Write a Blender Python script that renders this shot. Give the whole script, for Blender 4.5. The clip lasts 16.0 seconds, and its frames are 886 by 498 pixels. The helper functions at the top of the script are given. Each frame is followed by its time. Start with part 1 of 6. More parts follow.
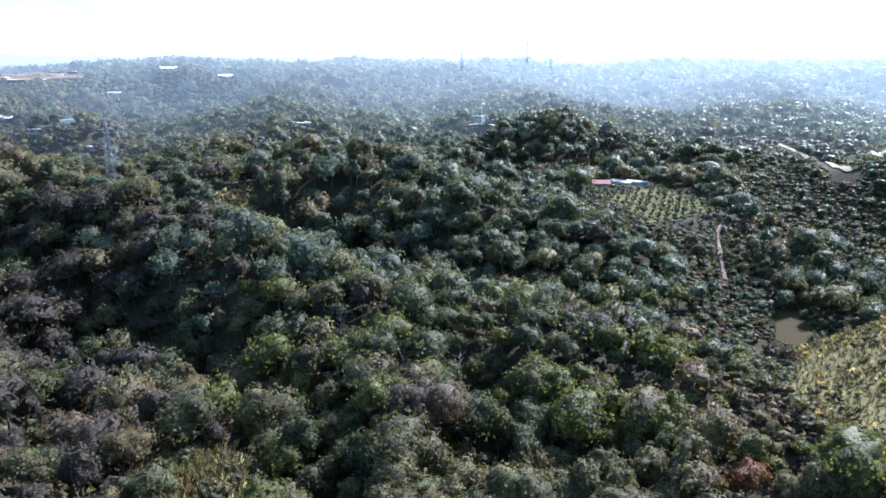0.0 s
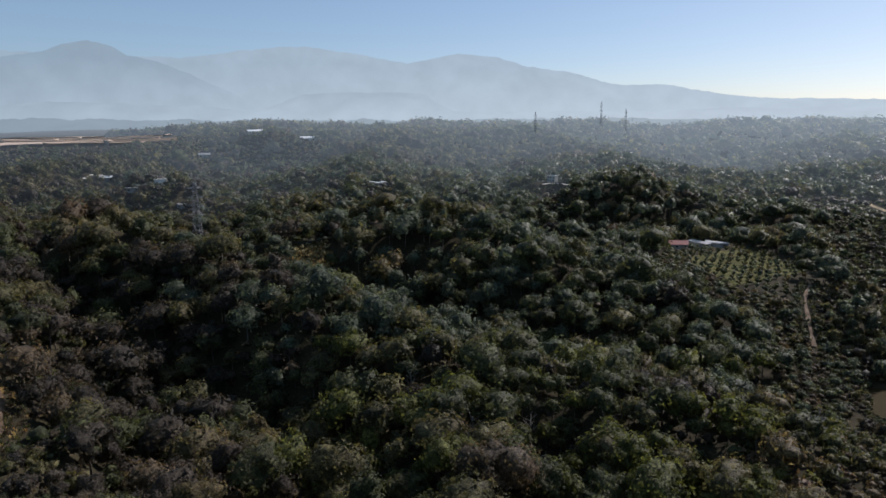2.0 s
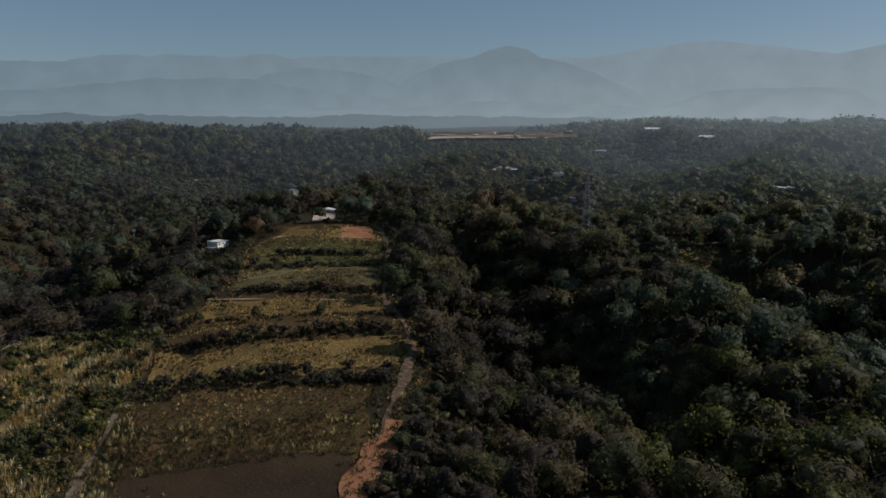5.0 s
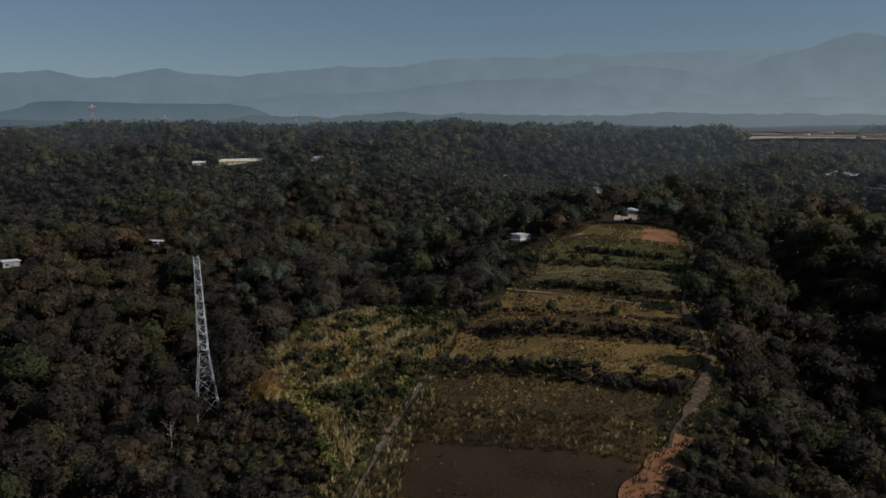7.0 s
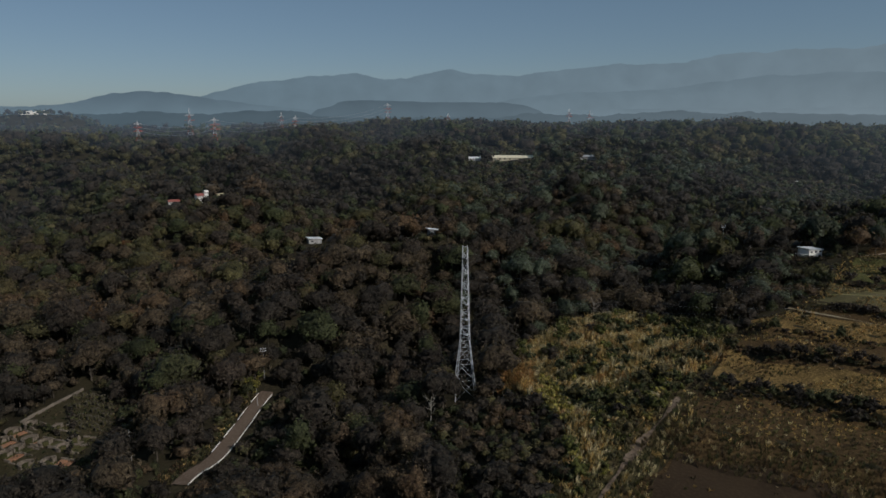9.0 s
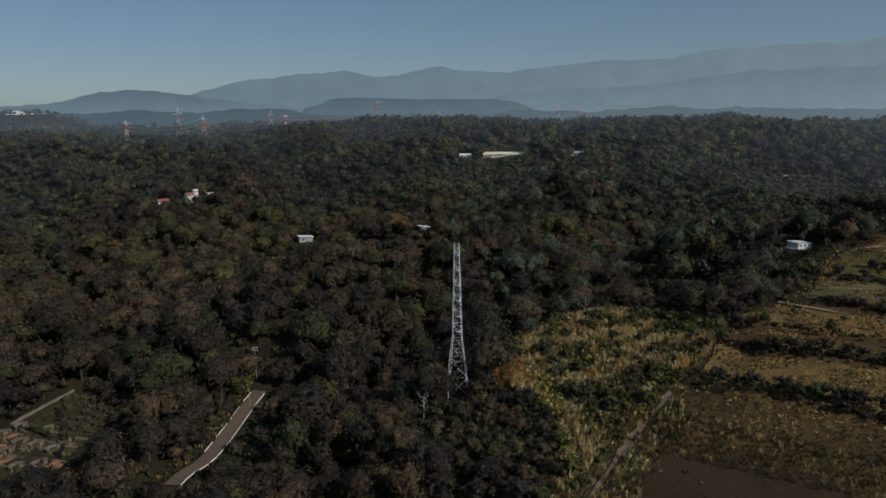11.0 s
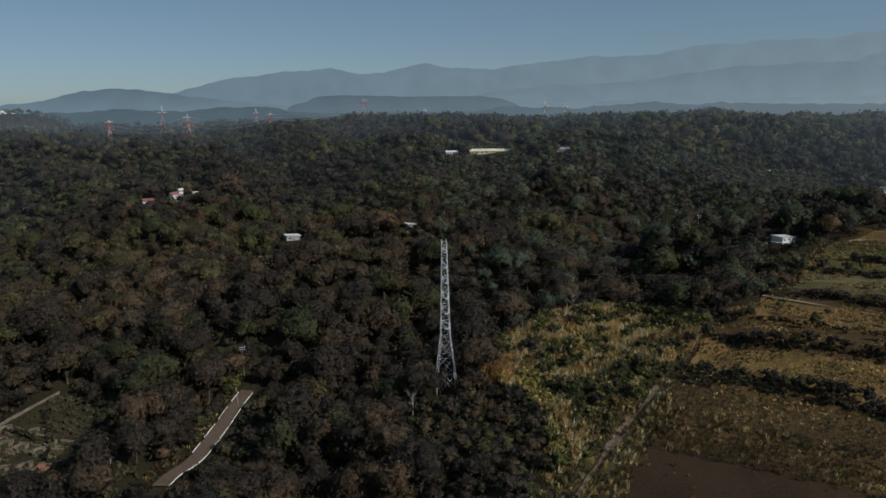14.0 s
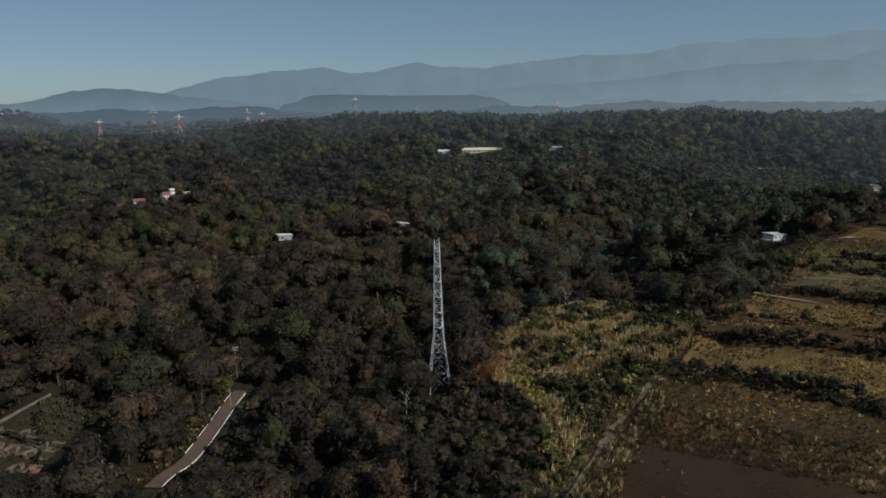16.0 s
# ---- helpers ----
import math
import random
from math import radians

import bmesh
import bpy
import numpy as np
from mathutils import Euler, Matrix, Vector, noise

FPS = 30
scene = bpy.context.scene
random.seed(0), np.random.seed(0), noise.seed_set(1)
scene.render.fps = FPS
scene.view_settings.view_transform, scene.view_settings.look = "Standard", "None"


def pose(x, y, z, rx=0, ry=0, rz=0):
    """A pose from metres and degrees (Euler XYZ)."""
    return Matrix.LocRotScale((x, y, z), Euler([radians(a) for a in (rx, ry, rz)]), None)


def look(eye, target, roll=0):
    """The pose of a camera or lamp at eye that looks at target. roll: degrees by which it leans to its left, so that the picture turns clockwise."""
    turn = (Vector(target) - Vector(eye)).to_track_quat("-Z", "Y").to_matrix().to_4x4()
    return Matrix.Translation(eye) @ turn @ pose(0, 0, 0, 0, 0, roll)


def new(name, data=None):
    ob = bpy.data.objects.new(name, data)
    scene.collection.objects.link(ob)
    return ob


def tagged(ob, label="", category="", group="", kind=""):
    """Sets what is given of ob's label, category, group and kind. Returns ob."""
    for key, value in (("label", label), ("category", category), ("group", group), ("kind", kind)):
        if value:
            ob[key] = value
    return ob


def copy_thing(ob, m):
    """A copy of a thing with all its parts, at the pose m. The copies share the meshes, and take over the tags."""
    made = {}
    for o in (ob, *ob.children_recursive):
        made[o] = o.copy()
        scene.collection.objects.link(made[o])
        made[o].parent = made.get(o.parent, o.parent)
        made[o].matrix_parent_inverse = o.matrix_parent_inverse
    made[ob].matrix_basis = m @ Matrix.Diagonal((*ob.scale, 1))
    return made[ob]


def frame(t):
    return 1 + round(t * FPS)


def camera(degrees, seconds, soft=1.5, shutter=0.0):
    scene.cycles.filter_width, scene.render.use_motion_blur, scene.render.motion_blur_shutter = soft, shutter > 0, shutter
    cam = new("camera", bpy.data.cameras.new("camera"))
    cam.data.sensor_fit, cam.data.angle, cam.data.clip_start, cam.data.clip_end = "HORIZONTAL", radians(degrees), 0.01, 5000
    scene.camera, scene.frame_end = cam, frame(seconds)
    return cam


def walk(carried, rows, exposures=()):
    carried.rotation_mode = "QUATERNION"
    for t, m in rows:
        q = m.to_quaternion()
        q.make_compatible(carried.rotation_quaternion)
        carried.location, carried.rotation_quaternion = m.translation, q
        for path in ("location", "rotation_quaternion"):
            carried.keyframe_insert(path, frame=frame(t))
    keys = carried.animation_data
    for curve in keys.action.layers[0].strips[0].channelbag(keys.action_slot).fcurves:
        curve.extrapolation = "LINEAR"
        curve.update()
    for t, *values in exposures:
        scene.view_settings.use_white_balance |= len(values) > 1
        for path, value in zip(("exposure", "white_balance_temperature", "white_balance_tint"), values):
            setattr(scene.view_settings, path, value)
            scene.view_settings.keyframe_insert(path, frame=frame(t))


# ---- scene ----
# ---- camera ----
EYE = 80.0
ROWS = [  # seconds, tilt, lean, turn
    (0.0, 74.19, -0.29, 0.12),
    (0.1, 76.60, -0.22, 0.09),
    (0.2, 78.30, -0.12, 0.06),
    (0.3, 78.95, -0.05, 0.03),
    (0.5, 79.10, -0.00, 0.01),
    (1.0, 79.07, 0.08, 0.00),
    (1.5, 79.03, 0.21, 1.09),
    (2.0, 79.05, 0.21, 6.12),
    (2.5, 79.07, 0.15, 11.46),
    (3.0, 79.06, 0.18, 15.96),
    (3.5, 79.05, 0.11, 20.42),
    (4.0, 79.02, 0.07, 25.36),
    (4.5, 79.01, 0.11, 31.61),
    (7.0, 78.98, 0.39, 62.77),
    (7.5, 79.01, 0.32, 69.73),
    (8.0, 79.00, 0.28, 76.64),
    (8.5, 79.03, 0.21, 83.35),
    (8.7, 78.97, 0.20, 84.45),
    (9.0, 78.96, 0.19, 84.80),
    (11.5, 78.64, 0.64, 83.78),
    (12.0, 78.60, 0.66, 83.61),
    (12.5, 78.56, 0.74, 83.42),
    (13.0, 78.53, 0.83, 83.22),
    (13.5, 78.49, 0.86, 83.05),
    (14.0, 78.47, 0.88, 82.87),
    (14.5, 78.43, 0.93, 82.69),
    (15.0, 78.41, 0.96, 82.53),
    (15.5, 78.39, 1.00, 82.37),
    (16.0, 78.38, 1.03, 82.22),
]
EXPOSURES = [(0.0, 2.35, 5150, 17), (0.3, 1.75, 5420, 20), (0.5, 1.32, 5680, 23), (1.0, 1.02, 5800, 23), (1.5, 0.8, 5900, 20), (2.0, 0.58, 6000, 17),
             (3.0, 0.22, 6150, 14), (4.5, -0.12, 6200, 12), (7.0, -0.5, 6200, 12), (9.0, -0.42, 6100, 11), (16.0, -0.2, 6050, 10)]
cam = camera(65.53, 16.0, 1.6)
walk(cam, [(t, pose(0, 0, EYE, tilt, lean, turn)) for t, tilt, lean, turn in ROWS], EXPOSURES)

# ---- sun and sky ----
SUN_TURN, SUN_HEIGHT = -43.0, 35.0   # bearing from the y axis (left positive) and elevation, degrees
SUN_WAY = Vector((-math.sin(radians(SUN_TURN)) * math.cos(radians(SUN_HEIGHT)),
                  math.cos(radians(SUN_TURN)) * math.cos(radians(SUN_HEIGHT)), math.sin(radians(SUN_HEIGHT))))
world = bpy.data.worlds.new("sky")
scene.world = world
world.use_nodes = True
wn = world.node_tree.nodes
sky = wn.new("ShaderNodeTexSky")
sky.sky_type = "NISHITA"
sky.sun_disc = False
sky.sun_elevation = radians(SUN_HEIGHT)
sky.sun_rotation = radians(-SUN_TURN)
sky.air_density, sky.dust_density, sky.ozone_density, sky.altitude = 0.75, 0.7, 1.2, 300
veil = wn.new("ShaderNodeMix")   # thin dust in all of the air greys and evens the clear sky
veil.data_type = "RGBA"
veil.inputs[0].default_value, veil.inputs[7].default_value = 0.45, (1.95, 2.95, 3.3, 1)
world.node_tree.links.new(sky.outputs[0], veil.inputs[6])
world.node_tree.links.new(veil.outputs[2], wn["Background"].inputs[0])
wn["Background"].inputs[1].default_value = 0.08
sun_data = bpy.data.lights.new("sun", "SUN")
sun_data.energy, sun_data.angle, sun_data.color = 3.7, radians(0.6), (1.0, 0.93, 0.82)
sun = new("sun", sun_data)
sun.matrix_world = look((0, 0, 900), Vector((0, 0, 900)) - SUN_WAY)

# ---- materials ----
def material(name, rough=0.8, metal=0.0):
    m = bpy.data.materials.new(name)
    m.use_nodes = True
    b = m.node_tree.nodes["Principled BSDF"]
    b.inputs["Roughness"].default_value, b.inputs["Metallic"].default_value = rough, metal
    return m, m.node_tree.nodes, m.node_tree.links, b


def rgb(c, k=1.0):
    return (c[0] * k, c[1] * k, c[2] * k, 1)


def noise_tex(nodes, links, scale, detail=3.0, where="Position"):
    """World-space noise; scale is in features per metre."""
    geo = nodes.new("ShaderNodeNewGeometry")
    tex = nodes.new("ShaderNodeTexNoise")
    tex.inputs["Scale"].default_value, tex.inputs["Detail"].default_value = scale, detail
    links.new(geo.outputs[where], tex.inputs["Vector"])
    return tex


def ramp(nodes, links, source, stops):
    r = nodes.new("ShaderNodeValToRGB")
    while len(r.color_ramp.elements) < len(stops):
        r.color_ramp.elements.new(0.5)
    for e, (p, c) in zip(r.color_ramp.elements, stops):
        e.position, e.color = p, c
    links.new(source, r.inputs[0])
    return r


def mix(nodes, links, fac, a, b, kind="MIX"):
    n = nodes.new("ShaderNodeMix")
    n.data_type, n.blend_type = "RGBA", kind
    for value, socket in ((fac, n.inputs[0]), (a, n.inputs[6]), (b, n.inputs[7])):
        if isinstance(value, (int, float)):
            socket.default_value = value
        elif isinstance(value, tuple):
            socket.default_value = value
        else:
            links.new(value, socket)
    return n.outputs[2]


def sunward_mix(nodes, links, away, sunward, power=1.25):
    """A painted haze colour for emission, shifting from the bearing away from the sun to the sunward one."""
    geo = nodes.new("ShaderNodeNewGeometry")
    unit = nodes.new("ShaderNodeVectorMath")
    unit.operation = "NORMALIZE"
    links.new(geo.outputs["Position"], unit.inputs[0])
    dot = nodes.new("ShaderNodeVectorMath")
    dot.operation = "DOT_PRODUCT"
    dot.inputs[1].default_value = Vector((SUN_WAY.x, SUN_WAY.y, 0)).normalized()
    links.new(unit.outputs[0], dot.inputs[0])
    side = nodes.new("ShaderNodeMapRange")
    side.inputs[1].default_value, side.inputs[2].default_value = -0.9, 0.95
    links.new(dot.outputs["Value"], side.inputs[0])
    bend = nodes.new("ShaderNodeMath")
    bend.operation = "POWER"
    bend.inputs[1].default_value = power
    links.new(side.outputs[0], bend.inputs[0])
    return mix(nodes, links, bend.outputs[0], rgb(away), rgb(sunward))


def haze_emission(nodes, links, surface, air):
    """Adds painted haze as emission, which begins past the near hills and grows with distance."""
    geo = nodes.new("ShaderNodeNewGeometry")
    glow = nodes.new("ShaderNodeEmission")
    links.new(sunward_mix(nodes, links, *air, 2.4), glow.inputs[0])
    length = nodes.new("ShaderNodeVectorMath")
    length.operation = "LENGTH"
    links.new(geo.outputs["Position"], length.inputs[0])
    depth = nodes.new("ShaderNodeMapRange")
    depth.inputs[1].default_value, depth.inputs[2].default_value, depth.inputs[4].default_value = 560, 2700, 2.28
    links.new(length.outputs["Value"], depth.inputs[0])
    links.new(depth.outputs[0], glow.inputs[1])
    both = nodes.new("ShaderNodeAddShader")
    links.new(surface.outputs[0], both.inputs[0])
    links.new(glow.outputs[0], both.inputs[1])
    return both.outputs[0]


def leaf_material(name, low, high, dry, dry_share=0.25, gloss=0.13, thin=0.4, bloom=0.03, air=None):
    """Foliage: tone by clump, tree-sized patches, a scatter of dry leaves, some light through the blades; air adds
    painted haze.
    """
    m, nodes, links, b = material(name, 0.52)
    geo = nodes.new("ShaderNodeNewGeometry")
    patch = noise_tex(nodes, links, 0.11, 2.0)
    tone = ramp(nodes, links, patch.outputs[0], [(0.32, rgb(low)), (0.68, rgb(high))])
    island = ramp(nodes, links, geo.outputs["Random Per Island"], [(0.0, (0.72, 0.72, 0.72, 1)), (1.0, (1.24, 1.24, 1.24, 1))])
    leaf = mix(nodes, links, 1.0, tone.outputs[0], island.outputs[0], "MULTIPLY")
    stand_noise = noise_tex(nodes, links, 0.023, 3.0)
    withered = ramp(nodes, links, stand_noise.outputs[0], [(0.5, (0, 0, 0, 1)), (0.72, (dry_share * 2, dry_share * 2, dry_share * 2, 1))])
    leaf = mix(nodes, links, withered.outputs[0], leaf, rgb(dry))
    grain = noise_tex(nodes, links, 3.2, 3.0)
    fine = ramp(nodes, links, grain.outputs[0], [(0.35, (0.35, 0.35, 0.35, 1)), (0.65, (1.5, 1.5, 1.5, 1))])
    leaf = mix(nodes, links, 1.0, leaf, fine.outputs[0], "MULTIPLY")
    spray = noise_tex(nodes, links, 1.1, 2.0)
    sprays = ramp(nodes, links, spray.outputs[0], [(0.38, (0.6, 0.58, 0.6, 1)), (0.62, (1.35, 1.35, 1.3, 1))])
    leaf = mix(nodes, links, 1.0, leaf, sprays.outputs[0], "MULTIPLY")
    links.new(leaf, b.inputs["Base Color"])
    bp = nodes.new("ShaderNodeBump")
    bp.inputs["Strength"].default_value, bp.inputs["Distance"].default_value = 0.8, 0.35
    links.new(grain.outputs[0], bp.inputs["Height"])
    links.new(bp.outputs[0], b.inputs["Normal"])
    b.inputs["Specular IOR Level"].default_value = gloss
    b.inputs["Sheen Weight"].default_value = bloom
    b.inputs["Sheen Roughness"].default_value = 0.6
    b.inputs["Sheen Tint"].default_value = (0.86, 0.95, 0.93, 1)
    back = nodes.new("ShaderNodeBsdfTranslucent")
    links.new(mix(nodes, links, 1.0, leaf, (1.5, 1.5, 1.05, 1), "MULTIPLY"), back.inputs[0])
    both = nodes.new("ShaderNodeMixShader")
    both.inputs[0].default_value = thin
    links.new(b.outputs[0], both.inputs[1])
    links.new(back.outputs[0], both.inputs[2])
    last = haze_emission(nodes, links, both, air) if air else both.outputs[0]
    links.new(last, nodes["Material Output"].inputs[0])
    return m


def earth_material(name, a, b_, c, fine=1.2, broad=0.05, bump=0.4, rough=0.95, air=None):
    """Soil, litter or worn grass: two scales of stain and a rough relief; air adds painted haze."""
    m, nodes, links, b = material(name, rough)
    big, small = noise_tex(nodes, links, broad, 4.0), noise_tex(nodes, links, fine, 4.0)
    base = ramp(nodes, links, big.outputs[0], [(0.35, rgb(a)), (0.65, rgb(b_))])
    fleck = ramp(nodes, links, small.outputs[0], [(0.5, (0, 0, 0, 1)), (0.68, (0.8, 0.8, 0.8, 1))])
    links.new(mix(nodes, links, fleck.outputs[0], base.outputs[0], rgb(c)), b.inputs["Base Color"])
    bp = nodes.new("ShaderNodeBump")
    bp.inputs["Strength"].default_value, bp.inputs["Distance"].default_value = bump, 0.5
    links.new(small.outputs[0], bp.inputs["Height"])
    links.new(bp.outputs[0], b.inputs["Normal"])
    b.inputs["Specular IOR Level"].default_value = 0.06
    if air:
        links.new(haze_emission(nodes, links, b, air), nodes["Material Output"].inputs[0])
    return m


FOLIAGE = [  # name, dark tone, light tone, withered tone, share of withered leaves
    ("green", (0.036, 0.042, 0.019), (0.08, 0.087, 0.038), (0.11, 0.08, 0.04), 0.15),
    ("dark", (0.031, 0.0265, 0.021), (0.062, 0.05, 0.038), (0.09, 0.057, 0.038), 0.18),
    ("olive", (0.058, 0.055, 0.025), (0.12, 0.107, 0.048), (0.14, 0.09, 0.048), 0.3),
    ("dry", (0.06, 0.045, 0.03), (0.11, 0.083, 0.052), (0.14, 0.08, 0.04), 0.4),
    ("rust", (0.1, 0.048, 0.02), (0.17, 0.08, 0.035), (0.15, 0.06, 0.03), 0.2),
    ("golden", (0.3, 0.21, 0.085), (0.55, 0.4, 0.18), (0.26, 0.14, 0.06), 0.3),
    ("straw", (0.38, 0.32, 0.19), (0.62, 0.53, 0.34), (0.2, 0.13, 0.07), 0.3),
    ("lime", (0.18, 0.17, 0.045), (0.32, 0.27, 0.075), (0.3, 0.2, 0.07), 0.2),
    ("fern", (0.27, 0.15, 0.06), (0.44, 0.27, 0.12), (0.34, 0.2, 0.09), 0.25),
    ("fresh", (0.05, 0.054, 0.014), (0.12, 0.124, 0.034), (0.14, 0.12, 0.05), 0.15),
    ("grey_green", (0.05, 0.06, 0.039), (0.108, 0.126, 0.086), (0.11, 0.105, 0.065), 0.15)]
HAZE_GLOW = ((0.0195, 0.026, 0.033), (0.125, 0.15, 0.165))   # emission that imitates haze on far woods and ground, away from and towards the sun
LEAVES = [leaf_material(n + "_leaves", *tones) for n, *tones in FOLIAGE]
LEAF_GREEN, LEAF_DARK, LEAF_OLIVE, LEAF_DRY, LEAF_RUST, LEAF_GOLD, LEAF_STRAW, LEAF_LIME, LEAF_FERN, LEAF_FRESH, LEAF_GREY = LEAVES
# far copies of the foliage, with haze painted in as emission
DISTANT_LEAVES = [leaf_material(n + "_canopy", low, high, dry, 0.4 * share, gloss=0.2, bloom=0.06, air=HAZE_GLOW) for n, low, high, dry, share in FOLIAGE]
RIDGE_HAZE_GLOW = tuple(tuple(1.35 * c for c in a) for a in HAZE_GLOW)
RIDGE_LEAVES = [leaf_material(n + "_ridge", low, high, dry, 0.3 * share, gloss=0.02, bloom=0.05, air=RIDGE_HAZE_GLOW) for n, low, high, dry, share in FOLIAGE]
BARK = earth_material("bark", (0.09, 0.075, 0.06), (0.13, 0.11, 0.09), (0.07, 0.06, 0.05), 6.0, 0.5, 0.6)
# the far part of this ground also emits the painted haze
LITTER = earth_material("leaf_litter", (0.022, 0.019, 0.012), (0.036, 0.031, 0.018), (0.055, 0.044, 0.025), 0.9, 0.03, air=HAZE_GLOW)
GRASS = earth_material("dry_grass", (0.17, 0.15, 0.06), (0.26, 0.22, 0.1), (0.12, 0.13, 0.05), 0.6, 0.04)
RED_SOIL = earth_material("red_soil", (0.23, 0.095, 0.05), (0.33, 0.16, 0.088), (0.16, 0.085, 0.05), 0.7, 0.08)
PALE_SOIL = earth_material("pale_soil", (0.42, 0.33, 0.26), (0.5, 0.4, 0.33), (0.3, 0.22, 0.17), 0.5, 0.03)
CONCRETE = earth_material("concrete", (0.36, 0.34, 0.31), (0.44, 0.42, 0.38), (0.28, 0.27, 0.25), 1.5, 0.15, 0.15)
STEEL = earth_material("galvanised_steel", (0.5, 0.51, 0.52), (0.62, 0.63, 0.64), (0.42, 0.42, 0.43), 3.0, 0.4, 0.05, 0.45)

# ---- the lie of the land ----
def lattice(ix, iy, seed):
    h = (ix * 374761393 + iy * 668265263 + seed * 974634731) & 0x7FFFFFFF
    h = ((h ^ (h >> 13)) * 1274126177) & 0x7FFFFFFF
    return ((h ^ (h >> 16)) & 0xFFFF) / 65535.0


def value_noise(x, y, size, seed):
    """Smooth noise from -1 to 1 with features of about that size in metres."""
    u, v = np.asarray(x, float) / size, np.asarray(y, float) / size
    iu, iv = np.floor(u).astype(np.int64), np.floor(v).astype(np.int64)
    fu, fv = u - iu, v - iv
    fu, fv = fu * fu * (3 - 2 * fu), fv * fv * (3 - 2 * fv)
    a = lattice(iu, iv, seed) * (1 - fu) + lattice(iu + 1, iv, seed) * fu
    b = lattice(iu, iv + 1, seed) * (1 - fu) + lattice(iu + 1, iv + 1, seed) * fu
    return (a * (1 - fv) + b * fv) * 2 - 1


def bearing(turn, far):
    """Plan coordinates: degrees to the left of the y axis, metres from the origin."""
    a = np.radians(turn)
    return -far * np.sin(a), far * np.cos(a)


# crests: half width of the top, width of the flank, then turn, distance and ground height along the crest
CRESTS = [
    (5, 40, [(33, 360, 26.5), (29.6, 330, 22), (23.3, 285, 15.5), (18, 250, 9.5), (13.6, 230, 5.5), (7, 208, 2.5), (0.2, 192, -1), (-7.2, 182, 1.5), (-13, 175, -1), (-19.9, 168, 1.5), (-29.3, 155, 0.5)]),
    (36, 40, [(57, 120, 7), (53, 180, 10), (50, 240, 14), (48, 300, 18), (46, 380, 22), (45, 470, 21)]),
    (14, 45, [(50, 330, 19), (56.5, 350, 18), (60, 360, 16)]),
    (16, 40, [(76, 150, 3), (72, 195, 5), (68, 235, 6)]),
    (8, 46, [(98, 265, 9), (93, 290, 12), (89, 330, 16), (84.5, 330, 16), (77, 310, 9)]),
    (8, 45, [(78, 400, 3), (72.2, 520, 3), (67.8, 690, 13), (64.4, 800, 15)]),
    (8, 44, [(112, 300, -4), (106, 340, -2), (101, 370, -3)]),
    (7, 50, [(92.6, 1000, 31), (86.2, 700, 9), (81.6, 500, 7)]),
    (7, 50, [(112, 800, 22), (108, 600, 9), (107, 480, -1)]),
    (6, 46, [(20.7, 400, 7), (15.5, 400, 8.5), (11.4, 410, 17), (7.7, 410, 20), (4, 390, 15), (1.2, 370, 9), (-3.1, 335, 6), (-7.9, 315, 0), (-12.7, 300, -8), (-17.3, 290, -14), (-24, 275, -16)]),
    (6, 60, [(-4.5, 560, 12), (-6.8, 575, 23), (-8.9, 580, 27), (-11.9, 580, 14), (-14.6, 590, 8), (-18.9, 600, 3), (-23, 560, 8)]),
    (9, 75, [(-23, 370, -5), (-24.5, 400, 2), (-27, 430, 11), (-30, 450, 17), (-33, 460, 23), (-44, 480, 26)]),
    (8, 34, [(-33, 165, 0), (-36, 200, 4), (-40, 235, 10)]),
]
VALLEYS = [  # depth, half width, then turn and distance along the floor
    (14, 34, [(82.5, 430), (79, 560), (76, 720)]),
    (14, 36, [(98, 500), (95, 680), (99, 860)]),
    (9, 28, [(90, 400), (86.5, 430), (83, 440)]),
    (12, 40, [(70, 430), (66, 560), (60, 640)]),
    (10, 15, [(24, 215), (20, 182), (15.5, 154), (12, 128)]),
    (8, 12, [(-4, 168), (-5.5, 146), (-4, 122)]),
    (7, 12, [(-17, 150), (-15, 130)]),
    (9, 16, [(34, 215), (31, 180), (30, 150)]),
]
FALL_FAR = [0, 120, 220, 300, 450, 620, 900, 1150, 1500, 2200, 3200, 4900, 9000]
FALL_Z = [-8, -5, -9, -20, -15, 0, 16, 32, 50, 38, 30, 30, 30]
WOOD_LINE = [  # the skyline of the woods: bearing, elevation in degrees
    (-40, -0.15), (-22.6, -0.12), (-15.2, -0.29), (-12.6, -0.65), (-9.9, -0.61), (-7.6, -0.34), (-6.3, -0.15), (-0.7, -0.42), (0.6, -0.19), (3.0, -0.46), (4.3, -0.28),
    (6.6, -0.05), (8.9, -0.36), (12.9, -0.48), (17.2, -0.38), (20.5, -0.15), (22.9, -0.65), (24.5, -0.39), (25.3, -0.55), (28.9, -0.9), (32.4, -1.1), (42.8, -1.21), (48.0, -1.17),
    (49.3, -0.64), (50.9, -0.72), (52.3, -0.57), (54.0, -0.75), (55.9, -0.6), (57.3, -1.03), (59.7, -0.79), (61.7, -0.34), (64.6, -0.51), (69.7, -0.42), (71.5, -0.48),
    (73.3, -0.81), (77.8, -0.64), (81.5, -0.44), (86.1, -0.49), (89.7, -0.16), (92.5, -0.6), (96.0, -0.83), (102.5, -1.76), (107.6, -1.59), (114.7, -1.15), (125, -1.1)]
WOOD_TURN, WOOD_RISE = zip(*WOOD_LINE)
SEATS = []     # levelled places: x, y, radius, height
TERRACES = [118, 152, 180, 206, 232, 262, 288, 318, 350]   # distances of the banks of the terraced field


